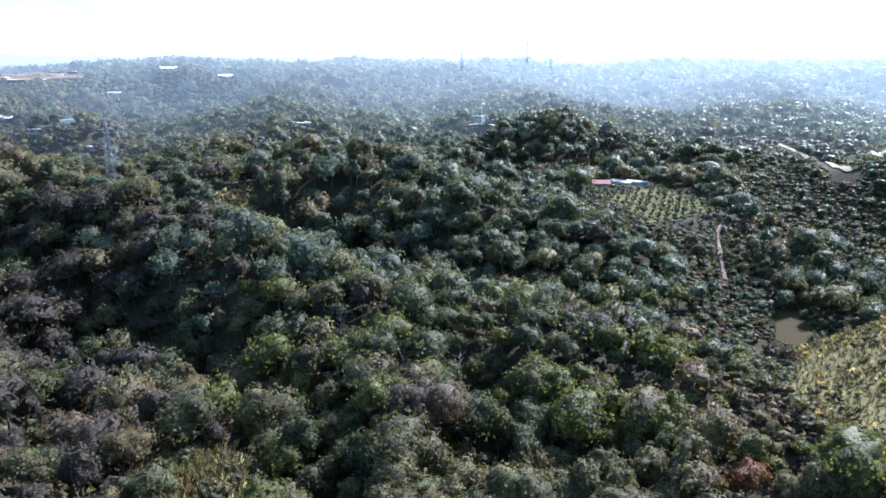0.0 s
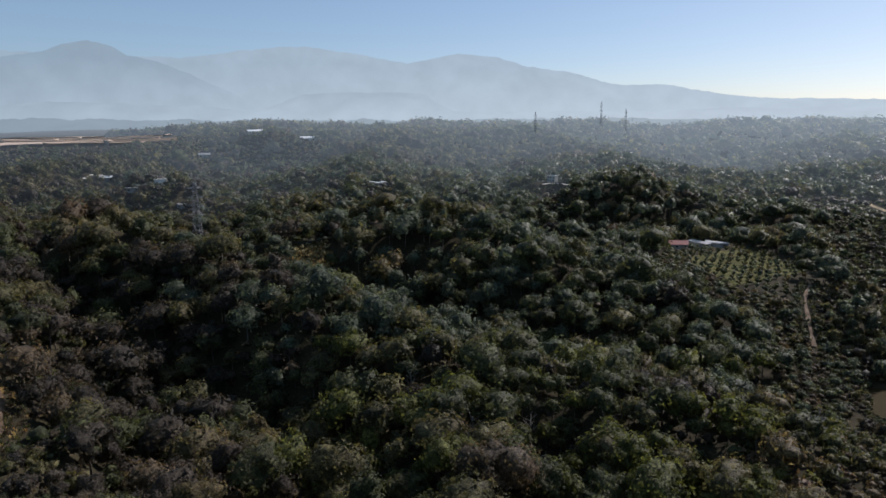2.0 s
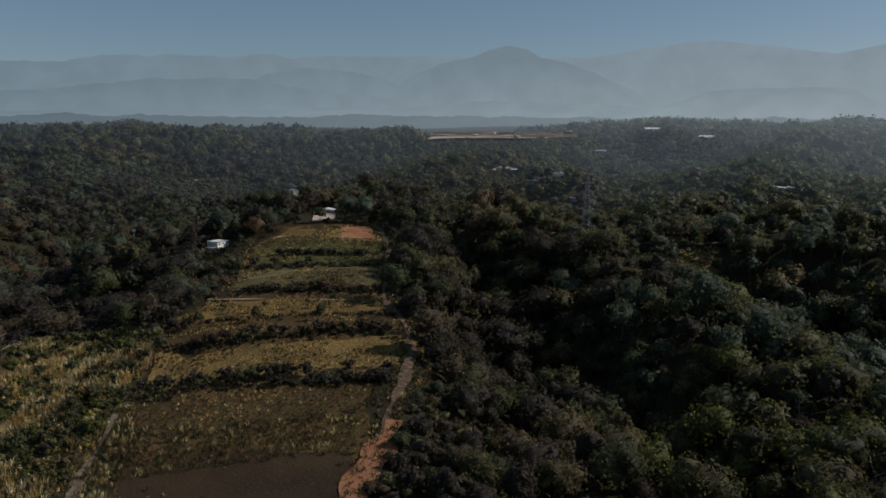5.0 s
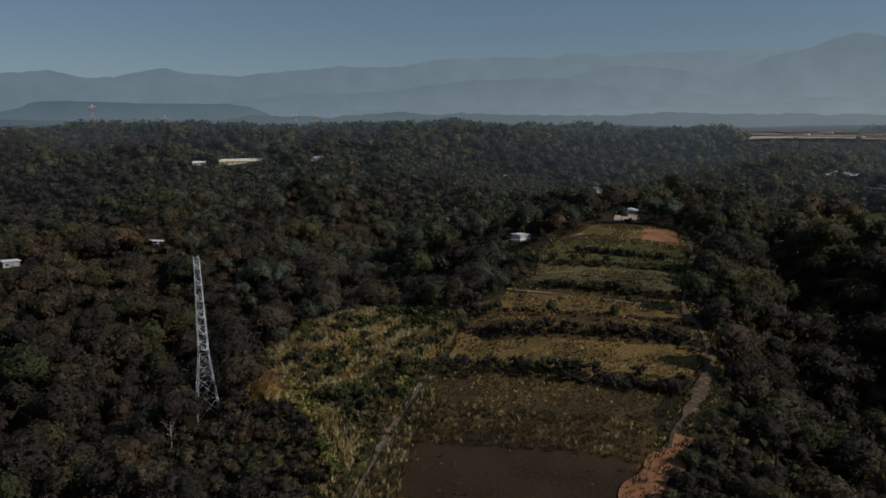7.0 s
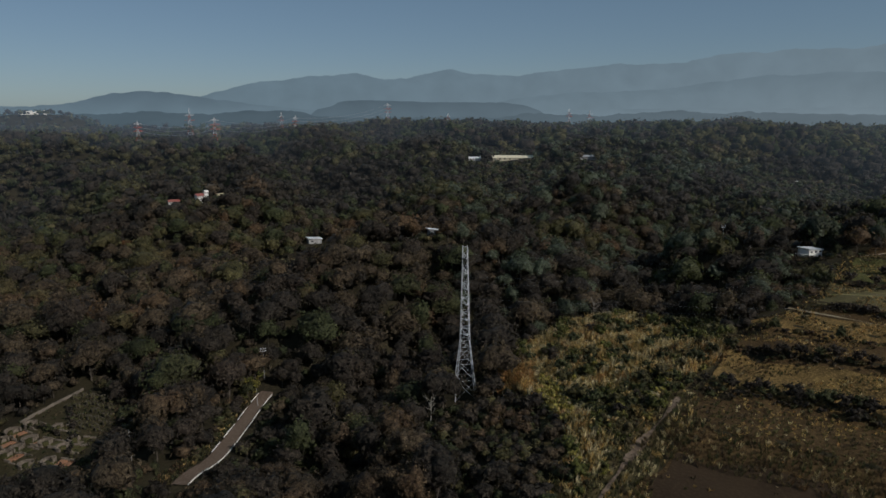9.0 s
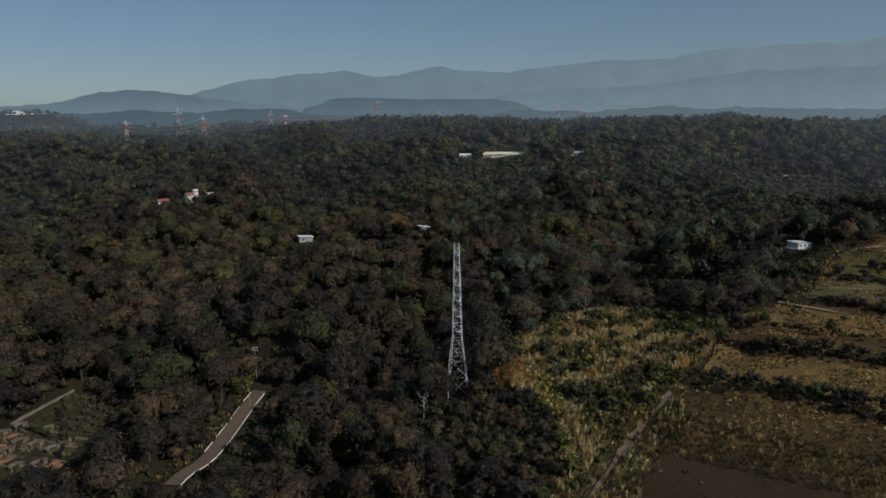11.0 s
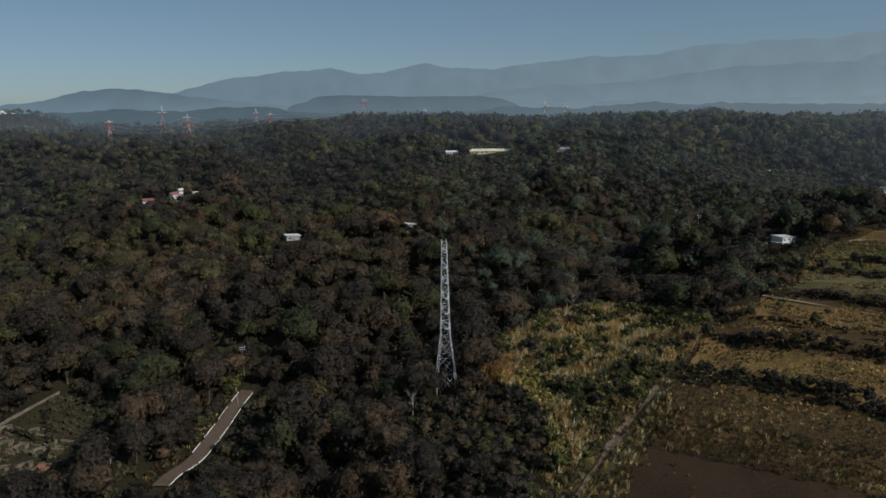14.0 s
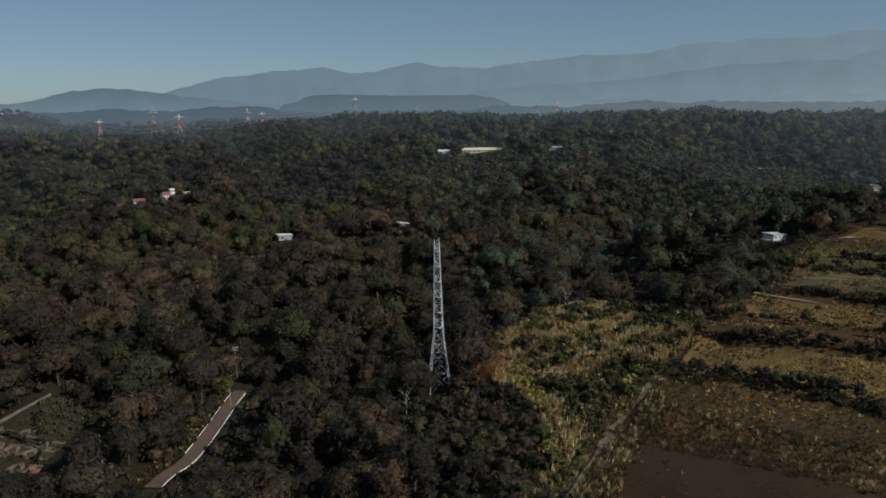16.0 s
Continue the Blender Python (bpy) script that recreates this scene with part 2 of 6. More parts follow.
def crest_shape(x, y, top, flank, points):
    best = np.full(np.shape(x), -1e9)
    xy = [bearing(t, d) for t, d, _ in points]
    for (ax, ay), (bx, by), (_, _, az), (_, _, bz) in zip(xy, xy[1:], points, points[1:]):
        dx, dy = bx - ax, by - ay
        s = np.clip(((x - ax) * dx + (y - ay) * dy) / (dx * dx + dy * dy), 0, 1)
        off = np.hypot(x - ax - s * dx, y - ay - s * dy)
        k = np.exp(-(np.maximum(off - top, 0) / flank) ** 2)
        best = np.maximum(best, (az + s * (bz - az) + 24) * k - 24)
    return best


def ground_z(x, y):
    """The ground's height at plan places x, y."""
    x, y = np.asarray(x, float), np.asarray(y, float)
    far = np.hypot(x, y)
    base = np.interp(far, FALL_FAR, FALL_Z)
    turn = np.degrees(np.arctan2(-x, y))
    base = base + 6 * np.exp(-((far - 140) / 50) ** 2) * np.clip((38 - turn) / 10, 0, 1)
    base = base - 15 * np.exp(-((far - 258) / 40) ** 2) * np.clip((36 - turn) / 10, 0, 1)
    base = base - 9 * np.clip((turn - 88) / 10, 0, 1) * np.clip((far - 750) / 500, 0, 1)
    rough = np.clip((far - np.where(turn > 70, 210, 330)) / 400, 0.08, 1) * np.clip((2600 - far) / 1300, 0.45, 1)
    rough = rough * np.where(turn < 40, 0.5, np.where(turn < 55, 0.5 + (turn - 40) / 30, 1.0))
    folds = 28 * (0.8 - 2.4 * np.abs(value_noise(x + 40, y, 300, 3))) + 13 * (0.8 - 2.4 * np.abs(value_noise(x, y, 130, 5)))
    z = base + rough * folds + (1.5 * rough + 0.7) * value_noise(x, y, 48, 7)
    level = np.interp(turn, WOOD_TURN, WOOD_RISE) + 0.06 * value_noise(turn * 10, turn * 0, 12, 92)
    level = level + (-0.55 - level) * np.clip((far - 1650) / 500, 0, 1)
    roof = EYE - 15 + far * np.tan(np.radians(level))
    z = np.maximum(z, roof - 2 - 30 * ((far - np.where(turn > 95, 1240, 1390)) / 170) ** 2)
    over = z - roof
    z = np.where(far > 450, np.where(over > -6, roof - 6 * np.exp(-(np.maximum(over, -6) + 6) / 6), z), z)
    for top, flank, points in CRESTS:
        c = crest_shape(x, y, top, flank, points)
        z = np.maximum(z, c) + 2.5 * np.exp(-np.abs(z - c) / 5.0) * (c > -22)
    for deep, wide, points in VALLEYS:
        xy = [bearing(*p) for p in points]
        off = np.full(np.shape(z), 1e9)
        for (ax, ay), (bx, by) in zip(xy, xy[1:]):
            dx, dy = bx - ax, by - ay
            k = np.clip(((x - ax) * dx + (y - ay) * dy) / (dx * dx + dy * dy), 0, 1)
            off = np.minimum(off, np.hypot(x - ax - k * dx, y - ay - k * dy))
        z = z - deep * np.exp(-(off / wide) ** 2)
    steps = np.interp(far, TERRACES, range(len(TERRACES)))
    inside = np.clip((turn - 38.5) / 2.5, 0, 1) * np.clip((67 - turn) / 3, 0, 1) * (far > TERRACES[0]) * (far < TERRACES[-1])
    z = z + inside * 2.0 * (0.5 - steps % 1)
    for sx, sy, radius, level in SEATS:
        k = np.exp(-np.maximum(np.hypot(x - sx, y - sy) / radius - 0.6, 0) ** 2 * 2.0)
        z = z + k * (level - z)
    return z


SEAT_ROWS = [
    (82.95, 186, 10, -0.5),   # tower
    (56.3, 350, 16, 16.1),   # house
    (104.0, 600, 28, 10.6),   # villa
    (78.9, 860, 45, 22.1),   # long hall
    (69.5, 840, 22, 19.8),   # sheds on the ridge
    (85.7, 322, 10, 23.2),   # hut
    (-13.7, 450, 26, -4.2),   # farmhouse
    (-2.9, 690, 24, 15.4),   # pavilion
    (11.8, 640, 24, 16.7),   # sheds
    (17.1, 1090, 40, 42.9),   # roofs
    (20.6, 1120, 40, 53.6),   # ridge houses
    (36.5, 1180, 150, 43.9),   # earthworks
    (51, 590, 30, 13.8),   # lot
    (47.3, 410, 18, 21.6),   # yard above the field
    (28.5, 700, 30, 16.9),   # white house
    (-28.7, 262, 20, -15.9),   # pond
    (95.6, 470, 14, -5.8),   # hut
    (97.8, 430, 14, -10.6),   # bare plot
    (25.7, 470, 14, -8.8),   # pylon
    (-28.6, 480, 20, 16.8),   # hill road
    (-17.8, 395, 62, -1.0),   # orchard
    (115.0, 2560, 130, 84.0),   # rise with the far blocks
]
# level ground under buildings, yards and pylons: turn, distance, radius, height
for seat_turn, seat_far, seat_radius, seat_z in SEAT_ROWS:
    SEATS.append((*bearing(seat_turn, seat_far), seat_radius, seat_z))

# ---- making meshes ----
def mesh_of(name, verts, faces, materials=(), slots=None, smooth=False):
    """A mesh from an array of vertices and arrays of faces (triangles and quads, in that order)."""
    faces = [np.asarray(f, np.int32) for f in faces if len(f)]
    data = bpy.data.meshes.new(name)
    verts = np.asarray(verts, np.float32)
    loops = np.concatenate([f.ravel() for f in faces])
    sizes = np.concatenate([np.full(len(f), f.shape[1], np.int32) for f in faces])
    data.vertices.add(len(verts))
    data.vertices.foreach_set("co", verts.ravel())
    data.loops.add(len(loops))
    data.loops.foreach_set("vertex_index", loops)
    data.polygons.add(len(sizes))
    data.polygons.foreach_set("loop_start", np.concatenate(([0], np.cumsum(sizes)[:-1])).astype(np.int32))
    for m in materials:
        data.materials.append(m)
    if slots is not None:
        data.polygons.foreach_set("material_index", np.asarray(slots, np.int32))
    data.polygons.foreach_set("use_smooth", np.full(len(sizes), smooth))
    data.update(calc_edges=True)
    return data


def part(name, bm, mat, parent=None, label=""):
    data = bpy.data.meshes.new(name)
    bm.to_mesh(data)
    bm.free()
    data.materials.append(mat)
    ob = new(name, data)
    ob.parent = parent
    if label:
        ob["label"] = label
    return ob


def graded(runs):
    """Grid lines on both sides of zero: (step, up to) for each run."""
    line = [0.0]
    for step, out in runs:
        while line[-1] < out:
            line.append(line[-1] + step)
    return np.array([-v for v in line[:0:-1]] + line)


# ---- ground ----
LINES = graded([(5.5, 400), (18, 1280), (80, 2600), (400, 7000)])
gx, gy = np.meshgrid(LINES, LINES)
gn = len(LINES)
gi = np.arange(gn * gn).reshape(gn, gn)
GROUND_GRID = ground_z(gx, gy)


def sheet_z(x, y):
    """The height of the ground sheet itself, between its grid points."""
    i = np.clip(np.searchsorted(LINES, x) - 1, 0, gn - 2)
    j = np.clip(np.searchsorted(LINES, y) - 1, 0, gn - 2)
    u, v = (x - LINES[i]) / (LINES[i + 1] - LINES[i]), (y - LINES[j]) / (LINES[j + 1] - LINES[j])
    a = GROUND_GRID[j, i] * (1 - u) + GROUND_GRID[j, i + 1] * u
    b = GROUND_GRID[j + 1, i] * (1 - u) + GROUND_GRID[j + 1, i + 1] * u
    return a * (1 - v) + b * v


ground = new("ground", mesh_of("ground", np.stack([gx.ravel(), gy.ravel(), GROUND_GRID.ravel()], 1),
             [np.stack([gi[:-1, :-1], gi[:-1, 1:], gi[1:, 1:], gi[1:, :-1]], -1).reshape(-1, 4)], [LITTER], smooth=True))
tagged(ground, "dark hilly ground covered with leaf litter", "ground", kind="structure")

# ---- trees ----
def icosahedron():
    p = (1 + 5 ** 0.5) / 2
    v = np.array([(-1, p, 0), (1, p, 0), (-1, -p, 0), (1, -p, 0), (0, -1, p), (0, 1, p), (0, -1, -p), (0, 1, -p),
                  (p, 0, -1), (p, 0, 1), (-p, 0, -1), (-p, 0, 1)], float)
    f = [(0, 11, 5), (0, 5, 1), (0, 1, 7), (0, 7, 10), (0, 10, 11), (1, 5, 9), (5, 11, 4), (11, 10, 2), (10, 7, 6), (7, 1, 8),
         (3, 9, 4), (3, 4, 2), (3, 2, 6), (3, 6, 8), (3, 8, 9), (4, 9, 5), (2, 4, 11), (6, 2, 10), (8, 6, 7), (9, 8, 1)]
    return v / np.linalg.norm(v[0]), np.array(f)


ICO_V, ICO_F = icosahedron()
OCT_V = np.array([(1, 0, 0), (0, 1, 0), (-1, 0, 0), (0, -1, 0), (0, 0, 1), (0, 0, -1)], float)
OCT_F = np.array([(0, 1, 4), (1, 2, 4), (2, 3, 4), (3, 0, 4), (1, 0, 5), (2, 1, 5), (3, 2, 5), (0, 3, 5)])


def tube(points, radii, sides):
    """A tapered limb through the points: vertices and quads."""
    points = np.array(points, float)
    verts, quads = [], []
    for k, (p, r) in enumerate(zip(points, radii)):
        d = points[min(k + 1, len(points) - 1)] - points[max(k - 1, 0)]
        d /= np.linalg.norm(d) + 1e-9
        u = np.cross(d, (0.31, 0.95, 0.1))
        u /= np.linalg.norm(u)
        w = np.cross(d, u)
        a = np.arange(sides) * 2 * np.pi / sides
        verts.append(p + r * (np.cos(a)[:, None] * u + np.sin(a)[:, None] * w))
        if k:
            o = (k - 1) * sides
            for j in range(sides):
                quads.append((o + j, o + (j + 1) % sides, o + sides + (j + 1) % sides, o + sides + j))
    return np.concatenate(verts), np.array(quads)


def crown(rng, radius, low, high, lobes, leaves, leaf, upright=0.0, lobe=0.36):
    """A crown like a cauliflower: many uneven lobes over a dome, each set with folded leaf clumps. Vertices, triangles, core faces."""
    half, mid = (high - low) / 2, (low + high) / 2
    k = np.arange(lobes)
    up = 1 - 1.25 * (k + 0.5) / lobes
    a = k * 2.4 + rng.uniform(-0.4, 0.4, lobes)
    side = np.sqrt(np.maximum(1 - up * up, 0))
    reach = rng.uniform(0.5, 0.78, lobes)
    centres = np.stack([side * np.cos(a) * radius * reach, side * np.sin(a) * radius * reach, mid + half * up * reach], 1)
    r = radius * lobe * rng.uniform(0.75, 1.3, lobes)
    sizes = np.stack([r, r, np.minimum(r * rng.uniform(0.7, 0.95, lobes) * (1 + upright), half)], 1)
    if lobes > 2:
        centres = np.concatenate([centres, [(0, 0, mid)]])
        sizes = np.concatenate([sizes, [(radius * 0.6, radius * 0.6, half * 0.72)]])
    core, tris, n = [], [], 0
    for c, size in zip(centres, sizes):
        v, f = (ICO_V, ICO_F) if (size[0] >= radius * 0.6 or lobes < 3) else (OCT_V, OCT_F)
        core.append(v * rng.uniform(0.55 if lobes == 1 else 0.75, 1.1 if lobes == 1 else 1.0, (len(v), 1)) * size * 0.86 + c)
        tris.append(f + n)
        n += len(v)
    core = np.concatenate(core)
    pick = rng.integers(0, lobes, leaves)
    d = rng.normal(size=(leaves, 3)) + 0.5 * (centres[pick] - (0, 0, mid)) / radius
    d[:, 2] = np.where(d[:, 2] < -0.3, -d[:, 2], d[:, 2])
    d /= np.linalg.norm(d, axis=1, keepdims=True)
    c = centres[pick] + d * sizes[pick] * rng.uniform(0.88, 1.14, (leaves, 1))
    nrm = d + rng.normal(0, 0.42, (leaves, 3))
    nrm /= np.linalg.norm(nrm, axis=1, keepdims=True)
    t = np.cross(nrm, rng.normal(size=(leaves, 3)))
    t /= np.linalg.norm(t, axis=1, keepdims=True)
    b = np.cross(nrm, t)
    s1 = leaf * rng.uniform(0.55, 1.35, (leaves, 1))
    s2 = s1 * rng.uniform(0.5, 0.85, (leaves, 1))
    fold = nrm * s2 * 0.4
    q = np.stack([c - t * s1, c + b * s2 - fold, c + t * s1, c - b * s2 - fold], 1).reshape(-1, 3)
    j = n + 4 * np.arange(leaves)[:, None]
    tris.append(np.concatenate([j + [0, 1, 2], j + [0, 2, 3]], 0))
    return np.concatenate([core, q]), np.concatenate(tris)


def trunk(rng, radius, low, high, full=True):
    """A tapered trunk, with limbs that fork into the crown where it is seen near."""
    bend = rng.uniform(-0.4, 0.4, 2)
    verts, quads, n = [], [], 0
    runs = [([(0, 0, -0.8), (bend[0] * 0.5, bend[1] * 0.5, low * 0.6), (bend[0], bend[1], low + (high - low) * 0.55)], [0.26, 0.2, 0.08])]
    if full:
        for k in range(3):
            a = 2.1 * k + rng.uniform(0, 1)
            r = radius * 0.55
            runs.append(([(bend[0] * 0.6, bend[1] * 0.6, low * 0.7), (r * 0.5 * np.cos(a), r * 0.5 * np.sin(a), low * 1.15),
                          (r * np.cos(a), r * np.sin(a), low + (high - low) * 0.5)], [0.14, 0.1, 0.04]))
    for pts, radii in runs:
        v, q = tube(pts, radii, 5 if full else 3)
        verts.append(v)
        quads.append(q + n)
        n += len(v)
    return np.concatenate(verts), np.concatenate(quads)


def finer(v, f):
    """A sphere with each triangle cut into four."""
    v, seen, out = [tuple(p) for p in v], {}, []

    def middle(a, b):
        key = (min(a, b), max(a, b))
        if key not in seen:
            m = np.array(v[a]) + np.array(v[b])
            seen[key] = len(v)
            v.append(tuple(m / np.linalg.norm(m)))
        return seen[key]
    for a, b, c in f:
        ab, bc, ca = middle(a, b), middle(b, c), middle(c, a)
        out += [(a, ab, ca), (b, bc, ab), (c, ca, bc), (ab, bc, ca)]
    return np.array(v), np.array(out)


SPHERES = [(ICO_V, ICO_F)]
for _ in range(3):
    SPHERES.append(finer(*SPHERES[-1]))


def puff_field(rng, count, width):
    """Rounded puffs scattered over the upper sphere: how far each direction stands out under them."""
    k = np.arange(count)
    up = 1 - 1.45 * (k + 0.5) / count
    a = k * 2.4 + rng.uniform(-0.5, 0.5, count)
    side = np.sqrt(1 - up * up)
    c = np.stack([side * np.cos(a), side * np.sin(a), up], 1) + rng.normal(0, 0.35 / count ** 0.5, (count, 3))
    c /= np.linalg.norm(c, axis=1, keepdims=True)
    w, h = width * rng.uniform(0.8, 1.2, count), rng.uniform(0.5, 1.15, count)

    def stand_out(v):
        ang = np.arccos(np.clip(v @ c.T, -1, 1)) / w
        return (np.sqrt(np.maximum(1 - ang * ang, 0)) * h).max(1)

    def nearest(v):
        return c[np.argmin(np.arccos(np.clip(v @ c.T, -1, 1)) / w, axis=1)]
    return stand_out, nearest


def leafy_crown(rng, radius, low, high, level, puffs, leaves, leaf, depth=0.58):
    """A crown of rounded puffs: a dark inner mass, open below, under a loose skin of small leaf sprays. Vertices and triangles."""
    v, f = SPHERES[level]
    f = f[v[f].mean(1)[:, 2] > -0.5]
    used, f = np.unique(f, return_inverse=True)
    v, f = v[used], f.reshape(-1, 3)
    (big, puff_at), (small, _) = puff_field(rng, puffs, 2.1 / puffs ** 0.5), puff_field(rng, puffs * 5, 1.9 / (puffs * 5) ** 0.5)
    half, mid, phase, lop = (high - low) / 2, (low + high) / 2, rng.uniform(0, 6), rng.uniform(0.05, 0.2)

    def skin(d):
        out = 1 - depth + depth * big(d) + 0.17 * small(d) + lop * np.sin(np.arctan2(d[:, 1], d[:, 0]) * 2 + phase) * np.sqrt(np.maximum(1 - d[:, 2] ** 2, 0))
        return d * out[:, None] * (radius, radius, half)
    core = skin(v) * (0.84 if leaves else 1.0) * rng.uniform(0.92, 1.06, (len(v), 1)) + (0, 0, mid)
    if not leaves:
        return core, f
    d = rng.normal(size=(leaves * 2, 3))
    d /= np.linalg.norm(d, axis=1, keepdims=True)
    d = d[d[:, 2] > -0.42][:leaves]
    c = skin(d)
    round_off = c - skin(puff_at(d)) * 0.62
    round_off /= np.linalg.norm(round_off, axis=1, keepdims=True)
    c = c * rng.uniform(0.88, 1.05, (len(d), 1)) + (0, 0, mid)
    nrm = round_off + (0, 0, 0.1) + rng.normal(0, 0.33, (len(d), 3))
    nrm /= np.linalg.norm(nrm, axis=1, keepdims=True)
    t = np.cross(nrm, rng.normal(size=(len(d), 3)))
    t /= np.linalg.norm(t, axis=1, keepdims=True)
    b = np.cross(nrm, t)
    s = leaf * rng.uniform(0.6, 1.4, (len(d), 1))
    q = np.stack([c - t * s * 0.9, c + t * s * 0.9 + b * s * 0.35, c + b * s * 1.25], 1).reshape(-1, 3)
    return np.concatenate([core, q]), np.concatenate([f, len(core) + np.arange(len(q)).reshape(-1, 3)])


tree_rng = np.random.default_rng(11)
KINDS = [  # radius, foot of the crown, top, puffs, share
    (4.4, 1.9, 9.0, 16, 0.25), (3.4, 1.5, 7.6, 12, 0.24), (5.6, 2.2, 10.8, 22, 0.15),
    (2.5, 0.9, 6.2, 9, 0.18), (2.9, 1.6, 9.8, 14, 0.10), (1.9, 0.0, 2.9, 8, 0.08)]
NEAR_CROWN = [leafy_crown(tree_rng, r, lo, hi, 2, n, int(60 * r * (hi - lo) ** 0.5), 0.30) for _ in range(2) for r, lo, hi, n, _ in KINDS]
NEAR_TRUNK = [trunk(tree_rng, r, lo, hi) for r, lo, hi, n, _ in KINDS]
SLOPE_CROWN = [leafy_crown(tree_rng, r, lo, hi, 1, n, int(25 * r * (hi - lo) ** 0.5), 0.45) for _ in range(3) for r, lo, hi, n, _ in KINDS]
MID_CROWN = [leafy_crown(tree_rng, r, lo * 0.7, hi, 1, int(n * 0.7), int(12 * r * (hi - lo) ** 0.5), 0.65) for _ in range(3) for r, lo, hi, n, _ in KINDS]
MID_TRUNK = [trunk(tree_rng, r, lo, hi, False) for r, lo, hi, n, _ in KINDS]
FAR_CROWN = [leafy_crown(tree_rng, r * 1.1, lo * 0.4, hi, 0, 6, int(4.2 * r * (hi - lo) ** 0.5), 1.1) for _ in range(3) for r, lo, hi, n, _ in KINDS]
RIDGE_CROWN = [leafy_crown(tree_rng, r * 1.2, 0, hi, 0, 5, int(0.8 * r * (hi - lo) ** 0.5), 1.9, 0.35) for _ in range(3) for r, lo, hi, n, _ in KINDS]
PLAIN_CROWN = [leafy_crown(tree_rng, r * 1.1, lo * 0.4, hi, 0, 5, 0, 1.0, 0.35) for r, lo, hi, n, _ in KINDS]


def in_poly(x, y, poly):
    inside = np.zeros(np.shape(x), bool)
    for (ax, ay), (bx, by) in zip(poly, poly[1:] + poly[:1]):
        cross = ((ay > y) != (by > y)) & (x < (bx - ax) * (y - ay) / (by - ay + 1e-12) + ax)
        inside ^= cross
    return inside


def near_line(x, y, line, width):
    hit = np.zeros(np.shape(x), bool)
    for (ax, ay), (bx, by) in zip(line, line[1:]):
        dx, dy = bx - ax, by - ay
        s = np.clip(((x - ax) * dx + (y - ay) * dy) / (dx * dx + dy * dy), 0, 1)
        hit |= np.hypot(x - ax - s * dx, y - ay - s * dy) < width
    return hit


CLEAR_AREAS, CLEAR_LINES, LOW_LINES = [], [], []   # open places where no tree stands, and strips of low growth

# ---- open places of the plan ----
def sight(turn, drop):
    """The place on the ground that lies under the hover point's sight line: bearing and angle below the horizon, in degrees."""
    s = np.arange(60.0, 2600.0, 0.7)
    x, y = bearing(turn, s)
    under = np.where(EYE - s * np.tan(np.radians(drop)) < ground_z(x, y))[0]
    k = under[0] if len(under) else len(s) - 1
    return float(x[k]), float(y[k])


def sights(*pairs):
    return [sight(a, d) for a, d in pairs]


def turns(*pairs):
    """Plan places from pairs of bearing and distance."""
    return [tuple(float(v) for v in bearing(a, d)) for a, d in pairs]


FIELD = turns((71.5, 116), (67.5, 150), (64.5, 178), (62.8, 205), (60, 232), (56.5, 262), (55, 285), (54, 330), (49, 372), (44, 380), (41.6, 345), (42.2, 242), (39.8, 215), (38.8, 185), (42, 145), (46, 114))
SCRUB = turns((79, 186), (79, 225), (74, 255), (69, 262), (63, 250), (61, 215), (64.5, 178), (67.5, 150), (71.5, 116), (74, 122), (74, 160))
ROAD_LINE = turns((107.6, 161), (106.6, 166), (104.8, 171), (103.4, 182), (102.2, 193), (101.0, 206), (100.0, 214))
POND = turns((-27.0, 280), (-28.8, 285), (-30.4, 268), (-29.4, 244), (-27.5, 252))
GRASS_BANK = turns((-28.6, 200), (-29.6, 248), (-31, 264), (-38, 285), (-42, 240), (-42, 150), (-32, 150), (-29.8, 165))
ORCHARD = turns((-13.2, 408), (-14.6, 448), (-18.3, 470), (-22.2, 400), (-22.2, 335), (-17.2, 350))
MIDDLE_PLOT = sights((18.9, 10.5), (15.8, 10.2), (15.5, 12.3), (18.6, 12.9))
PATH_LINE = turns((-23.3, 300), (-22.6, 325), (-22.3, 345), (-22.7, 365), (-22.4, 378))
HILL_ROAD = sights((-25.3, 6.1), (-26.6, 6.7), (-28.1, 7.2), (-29.4, 7.7), (-30.7, 8.0))
GRAVES = sights((119.9, 21.8), (117.8, 21.0), (113.8, 19.8), (111.5, 21.0), (111.5, 23.2), (114.2, 24.4), (115.6, 26.0), (119.9, 25.2))
FIELD_TRACK = turns((43.7, 370), (42.4, 327), (42.6, 277), (43.3, 241), (41.2, 219), (40.5, 196), (41.8, 168), (43.7, 145), (46.4, 118))
SCRUB_TRACK = turns((64.8, 172), (65.9, 159), (67.2, 151), (69.3, 134), (71.1, 122), (72.5, 112))
EARTHWORKS = sights((43.2, 1.75), (39, 2.3), (33, 2.35), (27.5, 2.1), (26.5, 1.5), (35, 1.35))
YARD = sights((47.0, 7.6), (48.6, 7.7), (48.8, 8.6), (46.6, 8.6))
LOT = sights((52.2, 6.1), (50.0, 5.9), (48.6, 6.4), (50.2, 6.9))
REED_PATCH = turns((27, 117), (18, 113), (13, 126), (17, 139), (24, 142), (28, 131))
LIME_PATCH = turns((1.6, 124), (-2.6, 121), (-3.6, 133), (0.8, 138))
CLEAR_AREAS += [REED_PATCH, LIME_PATCH, FIELD, SCRUB, POND, GRASS_BANK, ORCHARD, MIDDLE_PLOT, GRAVES, EARTHWORKS, YARD, LOT]
CLEAR_LINES += [(ROAD_LINE, 4.4), (PATH_LINE, 2.6), (HILL_ROAD, 5)]


